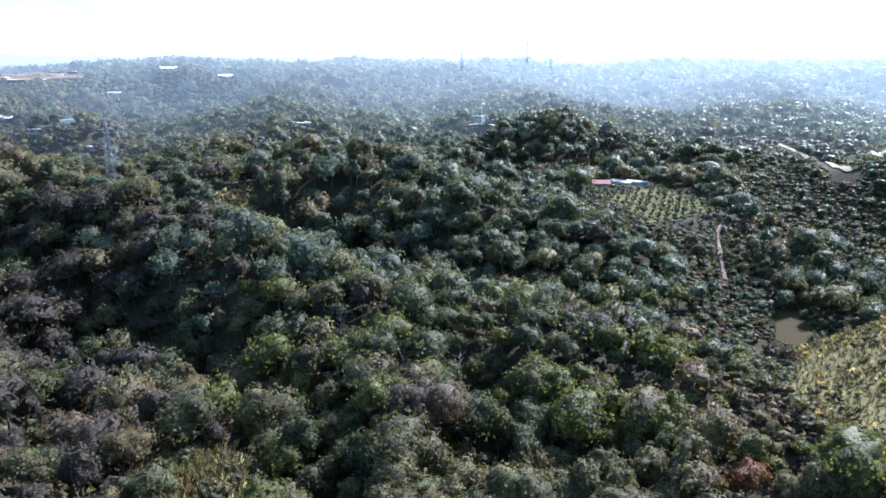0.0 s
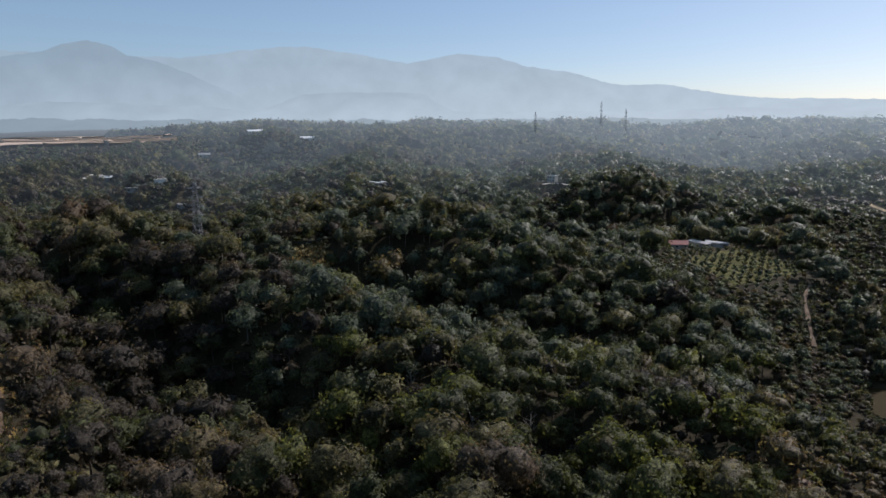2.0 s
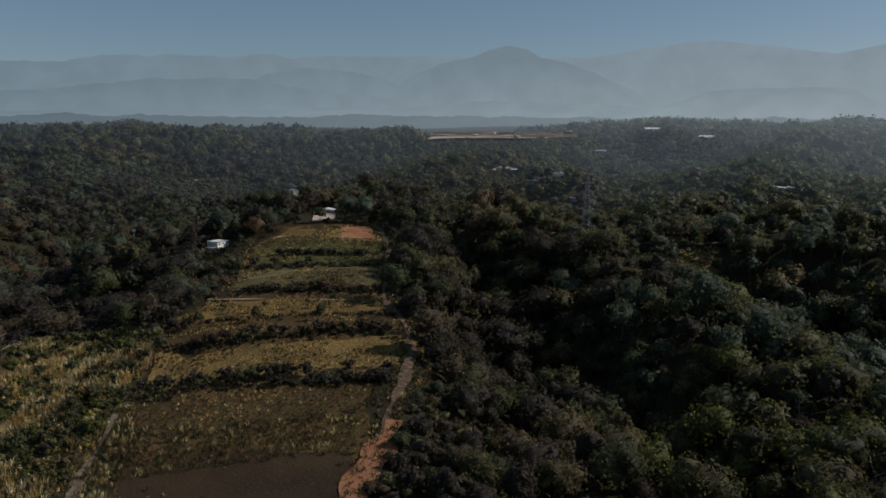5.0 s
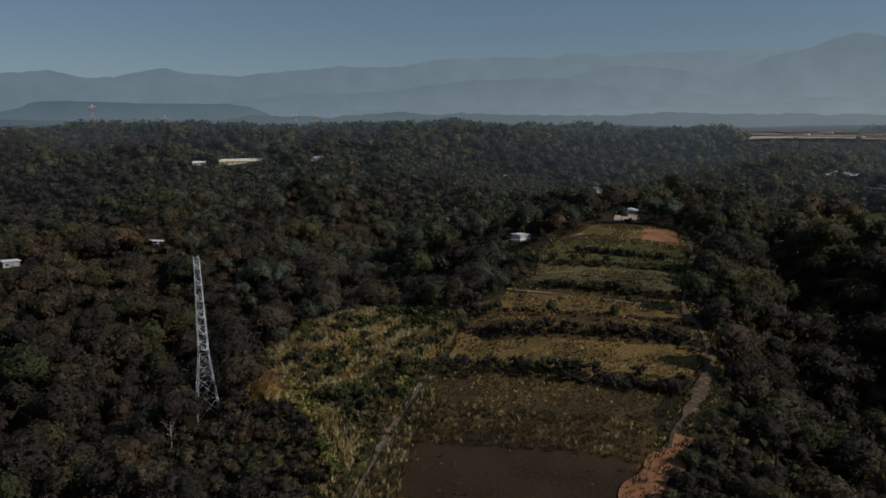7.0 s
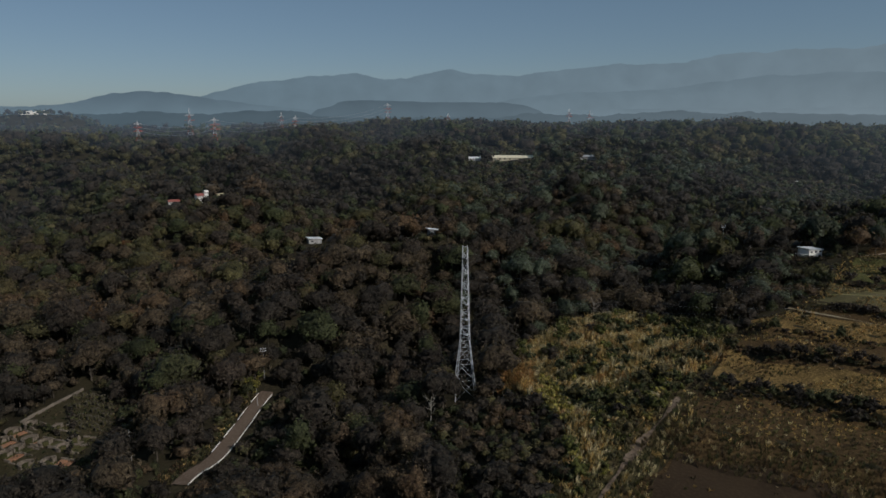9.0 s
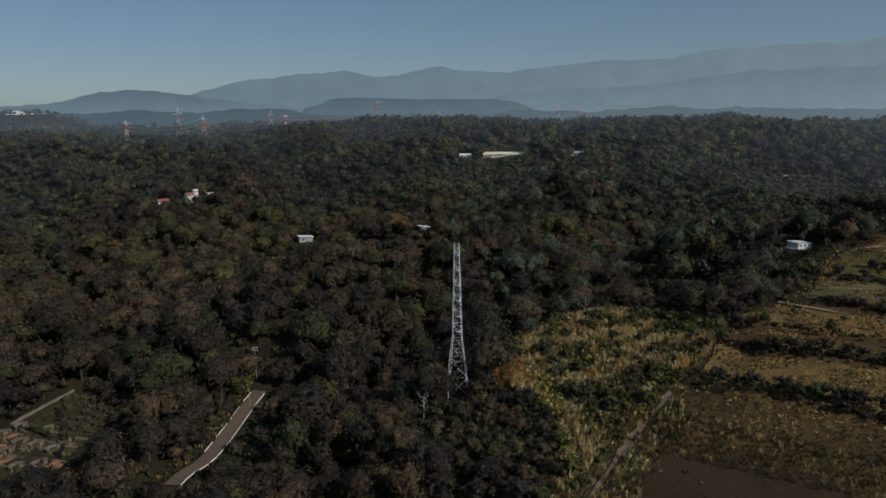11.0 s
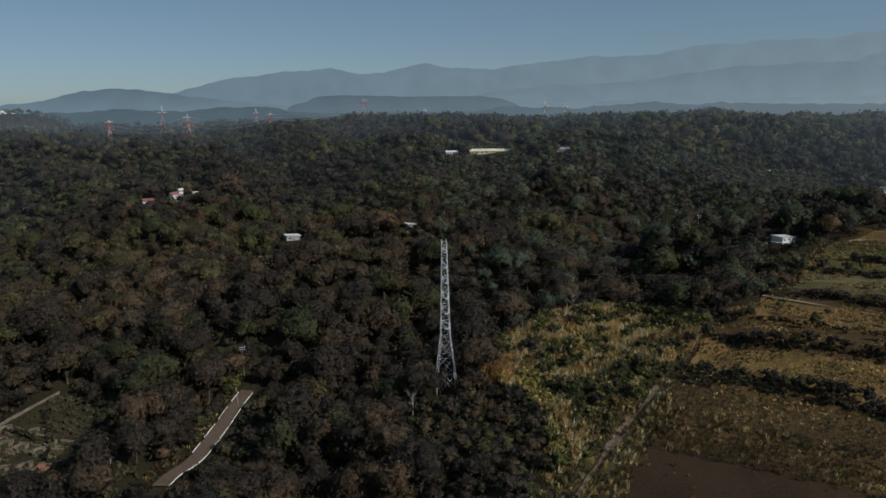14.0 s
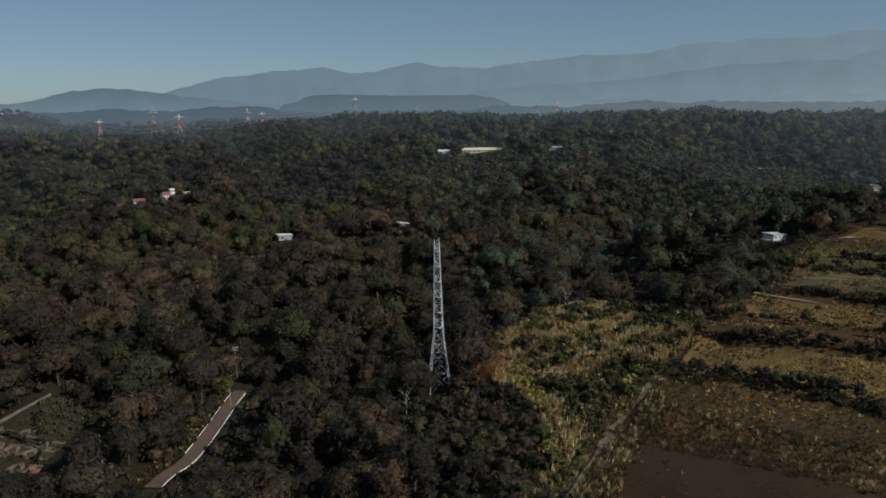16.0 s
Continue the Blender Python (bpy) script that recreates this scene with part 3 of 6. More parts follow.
def low_front(points, reach):
    """Only low growth on the strip of that depth before a line of places."""
    p = np.array(points, float)
    d = p / np.linalg.norm(p, axis=1, keepdims=True)
    LOW_LINES.append(([tuple(q) for q in p - d * reach * 0.55], reach * 0.5))


low_front(ROAD_LINE, 22)
low_front(EARTHWORKS[1:5], 90)
low_front([LOT[0], LOT[3], LOT[2]], 100)
low_front(GRAVES[3:], 16)
low_front([ORCHARD[0], ORCHARD[5], ORCHARD[4]], 34)
low_front(PATH_LINE[:4], 30)
low_front(POND, 60)
CLEAR_LINES.append((turns((-28.3, 246), (-28.2, 222)), 9))
low_front(HILL_ROAD, 90)
CLEAR_LINES.append(([tuple(0.985 * c for c in p) for p in HILL_ROAD], 6.5))
low_front(MIDDLE_PLOT[2:], 30)
low_front(FIELD_TRACK[:7], 10)
low_front(turns((72, 116), (58, 114), (45.5, 114)), 26)
LOW_LINES.append((turns((40.6, 160), (42.4, 142), (44.6, 116)), 12))
LOW_LINES.append((turns((-27.2, 145), (-28.0, 185), (-28.4, 225)), 10))
LOW_LINES.append((turns((-30.5, 140), (-30, 190)), 10))
low_front(SCRUB_TRACK, 16)
low_front(turns((80.6, 183), (76.5, 172), (73.5, 150)), 42)
low_front(turns((79, 186), (74, 160), (74, 122)), 18)


def open_view(turn, far, width, length=0):
    """Keeps trees off a place, and only low growth on the slope below it."""
    drop = max(EYE - float(ground_z(*bearing(turn, far))), 4.0) / far
    reach = min(max(length, 6.0 / drop), 200)
    tight = 0.6 if far > 700 else 1.0
    CLEAR_LINES.append((turns((turn, far + width * 0.6 * tight), (turn, far - width * 1.2 * tight)), width * tight))
    for k in np.arange(0.25, 1.01, 0.25):
        LOW_LINES.append((turns((turn + 0.05, far - reach * k), (turn - 0.05, far - reach * k)), max(width, reach * 0.14)))

# ---- mountains, far behind everything ----
SKYLINE = [  # bearing, elevation in degrees
    (135, 0.2), (106, 0.9), (102.1, 1.85), (99.2, 2.63), (97.5, 2.71), (95.8, 3.0), (94.0, 3.07), (91.8, 3.36), (90.5, 3.0), (89.6, 2.81), (87.8, 2.88), (86.0, 3.29), (84.2, 3.57),
    (82.3, 3.23), (79, 3.0), (77.3, 3.18), (74.9, 3.51), (71.1, 3.85), (69.8, 3.75), (66.0, 3.9), (64.0, 4.32), (62.0, 4.5), (60.2, 4.32), (58.5, 4.6), (54.4, 4.38), (52.9, 4.7), (51.3, 4.8),
    (49.9, 4.35), (46.4, 4.6), (42.5, 4.68), (36.7, 4.45), (28.1, 4.42), (26.3, 4.31), (21.9, 4.95), (19.3, 5.28), (17.1, 5.36), (13.4, 4.92), (9.0, 4.15), (5.0, 4.88), (1.7, 4.62), (-0.5, 3.85),
    (-3.9, 3.45), (-6.1, 2.7), (-8.3, 2.31), (-11.6, 2.28), (-14.2, 1.76), (-18, 1.25), (-26.3, 1.0), (-34, 0.4), (-60, 0.3)]


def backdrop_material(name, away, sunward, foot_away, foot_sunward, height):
    """Glowing distance with haze painted into its emission: paler towards the sun and towards the foot, where the air
    is thickest.
    """
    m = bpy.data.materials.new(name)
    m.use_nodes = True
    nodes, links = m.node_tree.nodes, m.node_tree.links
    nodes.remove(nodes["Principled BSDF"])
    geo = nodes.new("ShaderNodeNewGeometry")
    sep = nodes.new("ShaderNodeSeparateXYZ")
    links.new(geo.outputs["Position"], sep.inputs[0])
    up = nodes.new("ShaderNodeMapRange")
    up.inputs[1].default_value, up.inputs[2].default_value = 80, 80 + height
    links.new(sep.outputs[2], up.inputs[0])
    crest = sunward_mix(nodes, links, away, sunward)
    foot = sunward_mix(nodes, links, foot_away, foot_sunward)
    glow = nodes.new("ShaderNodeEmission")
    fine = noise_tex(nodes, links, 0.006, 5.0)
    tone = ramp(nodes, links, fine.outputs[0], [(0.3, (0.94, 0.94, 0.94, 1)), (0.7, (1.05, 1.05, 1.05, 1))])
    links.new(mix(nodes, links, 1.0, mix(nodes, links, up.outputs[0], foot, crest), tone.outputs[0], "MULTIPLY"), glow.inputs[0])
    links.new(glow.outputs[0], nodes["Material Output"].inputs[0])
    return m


def mountain_range(name, label, far, profile, mat, rough, seed):
    """A range of hills: a crest that falls away to both sides."""
    a = np.arange(-60, 135, 0.25)
    el = np.interp(a, *zip(*sorted(profile)))
    x, y = bearing(a, far)
    el = el + rough * (0.6 * value_noise(a * 100, a * 0, 180, seed) + 0.4 * value_noise(a * 100, a * 0, 60, seed + 1) + 0.3 * value_noise(a * 100, a * 0, 26, seed + 2))
    top = EYE + far * np.tan(np.radians(el))
    rows = []
    for k, (out, share) in enumerate([(-260, 0.0), (-170, 0.4), (-80, 0.78), (0, 1.0), (140, 0.6), (300, 0.0)]):
        wob = 60 * value_noise(a * 40, a * 0 + k, 90, seed + 5) * (share not in (0, 1))
        px, py = bearing(a, far + out + wob)
        rows.append(np.stack([px, py, 20 + (top - 20) * share], -1))
    V = np.concatenate(rows)
    n = len(a)
    i = np.arange(len(V)).reshape(len(rows), n)
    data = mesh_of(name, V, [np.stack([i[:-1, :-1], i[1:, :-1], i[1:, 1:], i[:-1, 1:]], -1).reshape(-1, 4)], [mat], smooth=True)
    return tagged(new(name, data), label, "mountains", kind="structure")


PEAK = [(135, -3), (48, -3), (43, 1.0), (40.5, 3.2), (37.7, 4.11), (35.4, 4.56), (34.0, 5.08), (33.1, 5.26), (32.5, 5.38), (31.3, 5.12), (30.8, 4.95), (30.1, 4.45),
        (28.1, 4.1), (26, 3.3), (22, 1.4), (17, -3), (-60, -3)]
SPUR = [(135, -3), (62, -3), (56, 1.2), (52, 3.1), (49.4, 3.71), (46.5, 3.59), (44.4, 3.27), (42.6, 2.86), (40.0, 1.77), (36, -3), (-60, -3)]
SECOND = [(135, -3), (90, -3), (84, 0.5), (78.7, 1.3), (74.2, 1.65), (69.3, 1.82), (66.2, 2.0), (63.9, 2.35), (59.9, 2.82), (58.3, 2.66), (56.1, 2.84), (53.0, 2.78), (50.3, 2.3), (46, 1.8), (41, 1.2), (36, -3), (-60, -3)]
FOOTHILLS = [(135, 0.2), (118, 0.45), (114.4, 0.76), (112.4, 1.0), (111.3, 1.38), (109.8, 1.69), (108, 1.76), (106.5, 1.67), (104.2, 1.45), (102.2, 1.13), (99.3, 0.84), (96.4, 0.5), (92, 0.2),
             (64, 0.42), (44.5, 0.44), (40, 0.57), (37.8, 0.88), (35.5, 1.11), (30.9, 1.01), (24, 0.72), (21.3, 0.5), (19.1, 1.05), (17.4, 1.69), (14, 1.87), (7.6, 1.78), (6.8, 1.16), (5.2, 0.33), (-10, 0.3),
             (-18, 0.55), (-26, 0.5), (-60, 0.2)]
MESA = [(135, -3), (96.5, -1), (95.1, 0.42), (93.7, 0.76), (93.3, 1.01), (92.6, 1.14), (91.5, 1.16), (86.1, 1.0), (80.1, 0.97), (78.3, 0.76), (76.9, 0.29), (75.5, -1), (-60, -3)]
LOW_HILLS = [(135, -0.1), (118, 0.1), (108, 0.25), (104, 0.1), (100, 0.4), (97, 0.3), (94, -0.2), (80, -0.3), (77.8, 0.12), (72.4, -0.15), (68, 0.12), (66.3, 0.34), (65, 0.15), (62.9, -0.06), (61.3, 0.24), (59.7, 0.04),
             (54, -0.1), (50, -0.15), (45, 0.05), (38, -0.1), (30, -0.2), (20, -0.3), (-60, -0.3)]
# emission colours with haze mixed in, away from and towards the sun
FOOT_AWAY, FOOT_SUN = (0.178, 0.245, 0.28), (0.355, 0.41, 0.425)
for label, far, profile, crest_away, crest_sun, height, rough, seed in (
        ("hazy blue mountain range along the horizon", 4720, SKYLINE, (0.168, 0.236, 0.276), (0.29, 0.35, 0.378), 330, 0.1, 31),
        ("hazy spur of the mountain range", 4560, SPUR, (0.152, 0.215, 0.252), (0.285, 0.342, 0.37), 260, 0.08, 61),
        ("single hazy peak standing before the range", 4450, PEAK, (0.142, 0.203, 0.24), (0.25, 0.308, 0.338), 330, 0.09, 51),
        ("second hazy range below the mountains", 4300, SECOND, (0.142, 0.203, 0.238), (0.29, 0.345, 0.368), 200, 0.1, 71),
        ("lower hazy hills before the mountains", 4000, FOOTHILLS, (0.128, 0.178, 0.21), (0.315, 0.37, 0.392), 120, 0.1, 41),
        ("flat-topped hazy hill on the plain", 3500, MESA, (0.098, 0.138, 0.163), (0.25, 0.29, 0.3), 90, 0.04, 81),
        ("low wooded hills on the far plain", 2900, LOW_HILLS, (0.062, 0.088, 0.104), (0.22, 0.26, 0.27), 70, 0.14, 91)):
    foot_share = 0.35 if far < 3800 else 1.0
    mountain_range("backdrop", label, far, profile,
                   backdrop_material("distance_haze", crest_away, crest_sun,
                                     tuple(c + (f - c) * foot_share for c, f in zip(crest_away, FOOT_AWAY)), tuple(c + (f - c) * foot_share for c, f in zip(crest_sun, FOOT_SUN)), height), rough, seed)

# ---- built things: helpers ----
def beam(bm, a, b, r, sides=4):
    """A straight member between two points."""
    a, b = Vector(a), Vector(b)
    d = (b - a).normalized()
    u = d.cross(Vector((0.13, 0.31, 0.94))).normalized()
    w = d.cross(u)
    rings = [[bm.verts.new(p + r * (u * math.cos(t) + w * math.sin(t))) for t in [2 * math.pi * k / sides for k in range(sides)]] for p in (a, b)]
    for k in range(sides):
        bm.faces.new((rings[0][k], rings[0][(k + 1) % sides], rings[1][(k + 1) % sides], rings[1][k]))
    bm.faces.new(rings[0][::-1])
    bm.faces.new(rings[1])


def block(bm, centre, size, bevel=0.0, m=None):
    """A box with softened edges."""
    made = bmesh.ops.create_cube(bm, size=1.0)["verts"]
    for v in made:
        v.co = Vector((v.co.x * size[0] + centre[0], v.co.y * size[1] + centre[1], v.co.z * size[2] + centre[2]))
        if m:
            v.co = m @ v.co
    if bevel:
        edges = list({e for v in made for e in v.link_edges})
        bmesh.ops.bevel(bm, geom=edges, offset=bevel, segments=1, affect="EDGES")


def prism(bm, outline, length):
    """An outline in the x, z plane drawn out along y, centred."""
    rings = [[bm.verts.new((x, y, z)) for x, z in outline] for y in (-length / 2, length / 2)]
    n = len(outline)
    for k in range(n):
        bm.faces.new((rings[0][k], rings[0][(k + 1) % n], rings[1][(k + 1) % n], rings[1][k]))
    bm.faces.new(rings[0][::-1])
    bm.faces.new(rings[1])
    bmesh.ops.recalc_face_normals(bm, faces=bm.faces)


def draped(name, grid, lift, mat, label, category, kind="structure", thick=0.0):
    """A sheet that lies on the ground: rows of plan places."""
    g = np.array(grid, float)
    rows, cols = g.shape[:2]
    z = sheet_z(g[..., 0], g[..., 1]) + lift
    v = np.concatenate([g, z[..., None]], -1).reshape(-1, 3)
    i = np.arange(rows * cols).reshape(rows, cols)
    q = np.stack([i[:-1, :-1], i[1:, :-1], i[1:, 1:], i[:-1, 1:]], -1).reshape(-1, 4)
    ob = new(name, mesh_of(name, v, [q], [mat], smooth=True))
    if thick:
        sol = ob.modifiers.new("depth", "SOLIDIFY")
        sol.thickness, sol.offset = thick, -1
    return tagged(ob, label, category, kind=kind)


def plot(name, corners, mat, label, category="field", lift=0.3, n=34):
    """Four corners in plan, filled with a fine sheet."""
    a, b, c, d = [np.array(p, float) for p in corners]
    u = np.linspace(0, 1, n)
    grid = [[(a * (1 - s) + b * s) * (1 - t) + (d * (1 - s) + c * s) * t for s in u] for t in u]
    g = np.array(grid)
    wander = np.stack([1.6 * value_noise(g[..., 0], g[..., 1], 7, k) + 2.2 * value_noise(g[..., 0], g[..., 1], 19, k + 10) for k in (51, 52)], -1)
    g = g + wander * (n > 20)
    return draped(name, g, lift, mat, label, category)


def smooth_line(line, step):
    """Places every step metres along a rounded line."""
    p = np.array(line, float)
    for _ in range(2):
        q = np.empty((2 * len(p) - 2, 2))
        q[0::2], q[1::2] = 0.75 * p[:-1] + 0.25 * p[1:], 0.25 * p[:-1] + 0.75 * p[1:]
        p = np.concatenate([p[:1], q, p[-1:]])
    d = np.concatenate([[0], np.cumsum(np.hypot(*np.diff(p, axis=0).T))])
    s = np.arange(0, d[-1], step)
    return np.stack([np.interp(s, d, p[:, 0]), np.interp(s, d, p[:, 1])], 1)


def strip(line, width, step=2.0, ragged=0.0):
    """A band along a line: rows of plan places, and the line's side directions."""
    p = smooth_line(line, step)
    t = np.gradient(p, axis=0)
    t /= np.linalg.norm(t, axis=1, keepdims=True)
    side = np.stack([-t[:, 1], t[:, 0]], 1)
    w = width / 2 * (1 + ragged * value_noise(p[:, 0], p[:, 1], 9, 61))
    return np.stack([p + side * (w * k)[:, None] for k in (-1, -0.5, 0, 0.5, 1)], 1), p, side


# ---- terraced field ----
GRASS_OLIVE = earth_material("olive_grass", (0.085, 0.057, 0.022), (0.19, 0.125, 0.045), (0.32, 0.21, 0.085), 1.7, 0.12, 1.0)
GRASS_BROWN = earth_material("brown_grass", (0.05, 0.031, 0.015), (0.078, 0.05, 0.023), (0.13, 0.088, 0.036), 1.5, 0.08, 1.0)
GRASS_GREEN = earth_material("green_grass", (0.06, 0.062, 0.022), (0.095, 0.09, 0.03), (0.14, 0.12, 0.045), 1.5, 0.08, 1.0)
DARK_SOIL = earth_material("ploughed_soil", (0.03, 0.02, 0.013), (0.045, 0.03, 0.018), (0.056, 0.039, 0.022), 1.3, 0.07, 0.35)
SCRUB_FLOOR = earth_material("scrub_floor", (0.05, 0.042, 0.02), (0.08, 0.065, 0.03), (0.12, 0.095, 0.045), 0.9, 0.07)
SCRUB_SOIL = earth_material("scrub_soil", (0.07, 0.065, 0.03), (0.12, 0.1, 0.05), (0.16, 0.13, 0.06), 0.8, 0.05)
plot("field", turns((72, 111), (45, 111), (42.6, 378), (52, 374)), GRASS_BROWN, "weedy brown ground of the terraced field", "field", 0.18, 90)
for p in (turns((79, 186), (79, 222), (69, 262), (65, 172)), turns((69, 262), (60.5, 240), (63, 190), (65, 172)), turns((75, 116), (76, 170), (64, 178), (69, 110))):
    plot("scrub_ground", p, SCRUB_FLOOR, "dry straw ground under the scrub", "slope", 0.1, 40)
for p, mat, label in [
        (turns((67.6, 121), (46.2, 118), (46.0, 141), (64.8, 146)), DARK_SOIL, "bare dark brown ploughed plot"),
        (turns((65.6, 151), (45.0, 146), (43.8, 169), (63.9, 178)), GRASS_BROWN, "brown grass plot with sparse weeds"),
        (turns((63, 182), (41.6, 182), (41.0, 205), (61.8, 207)), GRASS_OLIVE, "olive and yellow grass terrace"),
        (turns((61.2, 211), (41.4, 208), (42.2, 231), (58.8, 231)), GRASS_BROWN, "brown weedy terrace below the farm track"),
        (turns((60.2, 231), (42, 229), (43.2, 240), (57.2, 254)), GRASS_OLIVE, "yellow grass terrace edged by a pale track"),
        (turns((55.6, 264), (43.2, 262), (43, 288), (54.4, 288)), SCRUB_SOIL, "scrubby terrace with narrow planted rows"),
        (turns((54.0, 291), (43, 289), (43, 318), (53.2, 326)), GRASS_GREEN, "green grass terrace with a shrub row"),
        (turns((53, 328), (47.6, 324), (46.2, 352), (50, 366)), GRASS_OLIVE, "dry grass terrace by the farm yard"),
        (turns((47.0, 332), (43.6, 334), (44.0, 362), (46.2, 360)), RED_SOIL, "bare reddish earth yard")]:
    plot("field", p, mat, label)
grid, _, _ = strip(FIELD_TRACK, 2.5, 1.5, 0.8)
draped("dirt_track", grid, 0.42, earth_material("track_soil", (0.07, 0.048, 0.033), (0.11, 0.076, 0.052), (0.2, 0.15, 0.105), 0.8, 0.12), "stony brown dirt track along the field", "track")
grid, _, _ = strip(turns((42.3, 152), (43.3, 142), (44.8, 132), (46.8, 116)), 4.6, 0.8, 1.6)
draped("red_bank", grid, 0.55, RED_SOIL, "bare red earth beside the track", "ground")
grid, _, _ = strip(SCRUB_TRACK, 1.25, 0.7, 1.5)
draped("dirt_track", grid, 0.4, earth_material("pale_track", (0.12, 0.085, 0.06), (0.22, 0.165, 0.12), (0.05, 0.04, 0.025), 1.1, 0.3), "pale rutted dirt track beside the scrub", "track")
grid, _, _ = strip(turns((57.4, 257), (52.5, 250), (47.8, 243), (43.3, 240.5)), 1.4, 1.2, 0.8)
draped("farm_track", grid, 0.5, earth_material("sand_track", (0.24, 0.19, 0.12), (0.32, 0.26, 0.17), (0.16, 0.13, 0.08), 1.2, 0.15), "pale narrow farm track across the terraces", "track")
for far_a, far_b in ((272, 270), (281, 279)):
    grid, _, _ = strip(turns((55, far_a), (49.5, far_b), (43.4, far_a - 6)), 0.9, 1.5, 0.5)
    draped("garden_row", grid, 0.42, GRASS, "pale narrow planted row on a terrace", "row")

SAND = bpy.data.materials["sand_track"]

# ---- water, banks, plots ----
WATER, wnodes, wlinks, wb = material("muddy_water", 0.75)
wb.inputs["Base Color"].default_value = (0.034, 0.025, 0.01, 1)
wb.inputs["Specular IOR Level"].default_value = 0.02
pa = np.array(POND)
mid = pa.mean(0)
a = np.linspace(0, 2 * np.pi, 48, endpoint=False)
ring = np.stack([np.interp(a, np.linspace(0, 2 * np.pi, len(pa) + 1), np.append(pa[:, k], pa[0, k])) for k in (0, 1)], 1)
level = float(ground_z(*mid)) + 0.28
pv = np.concatenate([[(*mid, level)], np.concatenate([ring, np.full((48, 1), level)], 1)])
pond = new("water", mesh_of("water", pv, [np.array([(0, k + 1, (k + 1) % 48 + 1) for k in range(48)])], [WATER]))
tagged(pond, "small muddy brown pond in the valley", "pond", kind="structure")
plot("grass_bank", turns((-28.8, 165), (-29.8, 250), (-38, 285), (-42, 150)), SCRUB_SOIL, "dry grass slope with low scrub", "slope", 0.3, 40)
plot("orchard_ground", [ORCHARD[0], ORCHARD[2], ORCHARD[3], ORCHARD[5]], GRASS_GREEN, "grass under the orchard rows", "orchard", 0.2, 31)
plot("field", MIDDLE_PLOT, GRASS_OLIVE, "small overgrown plot among the woods")
grid, _, _ = strip(PATH_LINE, 1.6, 2.0, 0.7)
draped("footpath", grid, 0.45, bpy.data.materials["pale_track"], "pale unpaved path climbing beside the orchard", "path")
grid, _, _ = strip(HILL_ROAD, 3.8, 3.0, 0.2)
draped("road", grid, 0.6, SAND, "pale concrete road over the hill", "road")
ASPHALT = earth_material("worn_asphalt", (0.1, 0.072, 0.052), (0.135, 0.098, 0.072), (0.17, 0.13, 0.1), 1.6, 0.12, 0.2)
grid, road_mid, road_side = strip(ROAD_LINE, 4.2, 1.5)
draped("road", grid, 0.4, ASPHALT, "worn brownish asphalt road through the woods", "road")
KERB_PAINT = earth_material("white_kerb_paint", (0.62, 0.6, 0.55), (0.72, 0.7, 0.66), (0.45, 0.43, 0.4), 3.0, 0.3, 0.1)
kerb_bm = bmesh.new()
block(kerb_bm, (0, 0, 0.17), (3.02, 0.13, 0.34), 0.025)
kerb = bpy.data.meshes.new("kerb_stone")
kerb_bm.to_mesh(kerb)
kerb_bm.free()
kerb.materials.append(KERB_PAINT)
for side_sign in (-1, 1):
    wall = tagged(new("kerb"), "broken row of white kerb stones along a road", "kerb", "road kerbs")
    for k in range(1, len(road_mid) - 1, 2):
        if side_sign > 0 and (k % 8 == 1 or k / len(road_mid) < 0.3):
            continue
        q = road_mid[k] + road_side[k] * 2.25 * side_sign
        t = road_mid[k + 1] - road_mid[k - 1]
        stone = new("kerb_stone", kerb)
        stone.parent = wall
        stone.matrix_basis = pose(q[0], q[1], float(sheet_z(*q)) + 0.36, 0, 0, math.degrees(math.atan2(t[1], t[0]))) @ Matrix.Rotation(-math.atan2(float(ground_z(*road_mid[k + 1]) - ground_z(*road_mid[k - 1])), math.hypot(*t)), 4, "Y")

# ---- earthworks on the plateau ----
SITE_SOIL = earth_material("site_soil", (0.13, 0.105, 0.085), (0.2, 0.165, 0.135), (0.1, 0.085, 0.07), 0.25, 0.02)
for k, (p, mat) in enumerate([
        (sights((43.0, 1.72), (34, 1.6), (33.5, 1.75), (42.8, 1.92)), SITE_SOIL), (sights((40, 1.98), (30.5, 2.0), (30.5, 2.15), (39, 2.14)), PALE_SOIL),
        (sights((36, 1.5), (28, 1.42), (28, 1.7), (35.5, 1.62)), SITE_SOIL), (sights((33, 1.8), (27, 1.75), (27, 2.02), (32.5, 1.98)), SITE_SOIL)]):
    plot("earthworks", p, mat, "levelled pale earth terraces of a building site", "earthworks", 3.5 + 0.4 * k, 18)
for k, (first, last, drop) in enumerate(((42.8, 33.5, 1.66), (42.6, 31.5, 1.95), (38.5, 28.2, 1.8), (34.5, 27.5, 1.56), (36.0, 29.0, 2.1), (41.0, 35.0, 1.8))):
    grid, _, _ = strip(sights((first, drop), ((first + last) / 2, drop - 0.03), (last, drop + 0.02)), 9, 6, 0.3)
    draped("earth_berm", grid, 5.6, PALE_SOIL, "long pale berm of bare earth", "berm", thick=2.5)
plot("yard", LOT, CONCRETE, "pale concrete yard among the trees", "yard", 0.6, 14)
plot("yard", YARD, PALE_SOIL, "pale gravel yard above the field", "yard", 0.5, 14)
CLEARING = sights((98.9, 11.55), (96.9, 11.5), (96.8, 12.0), (98.7, 12.15))
CLEAR_AREAS.append(CLEARING)
low_front([CLEARING[0], CLEARING[3], CLEARING[2]], 40)
CROSS_ROAD = sights((58.9, 4.95), (57.1, 5.0), (55.3, 5.07))
CLEAR_LINES.append((CROSS_ROAD, 4))
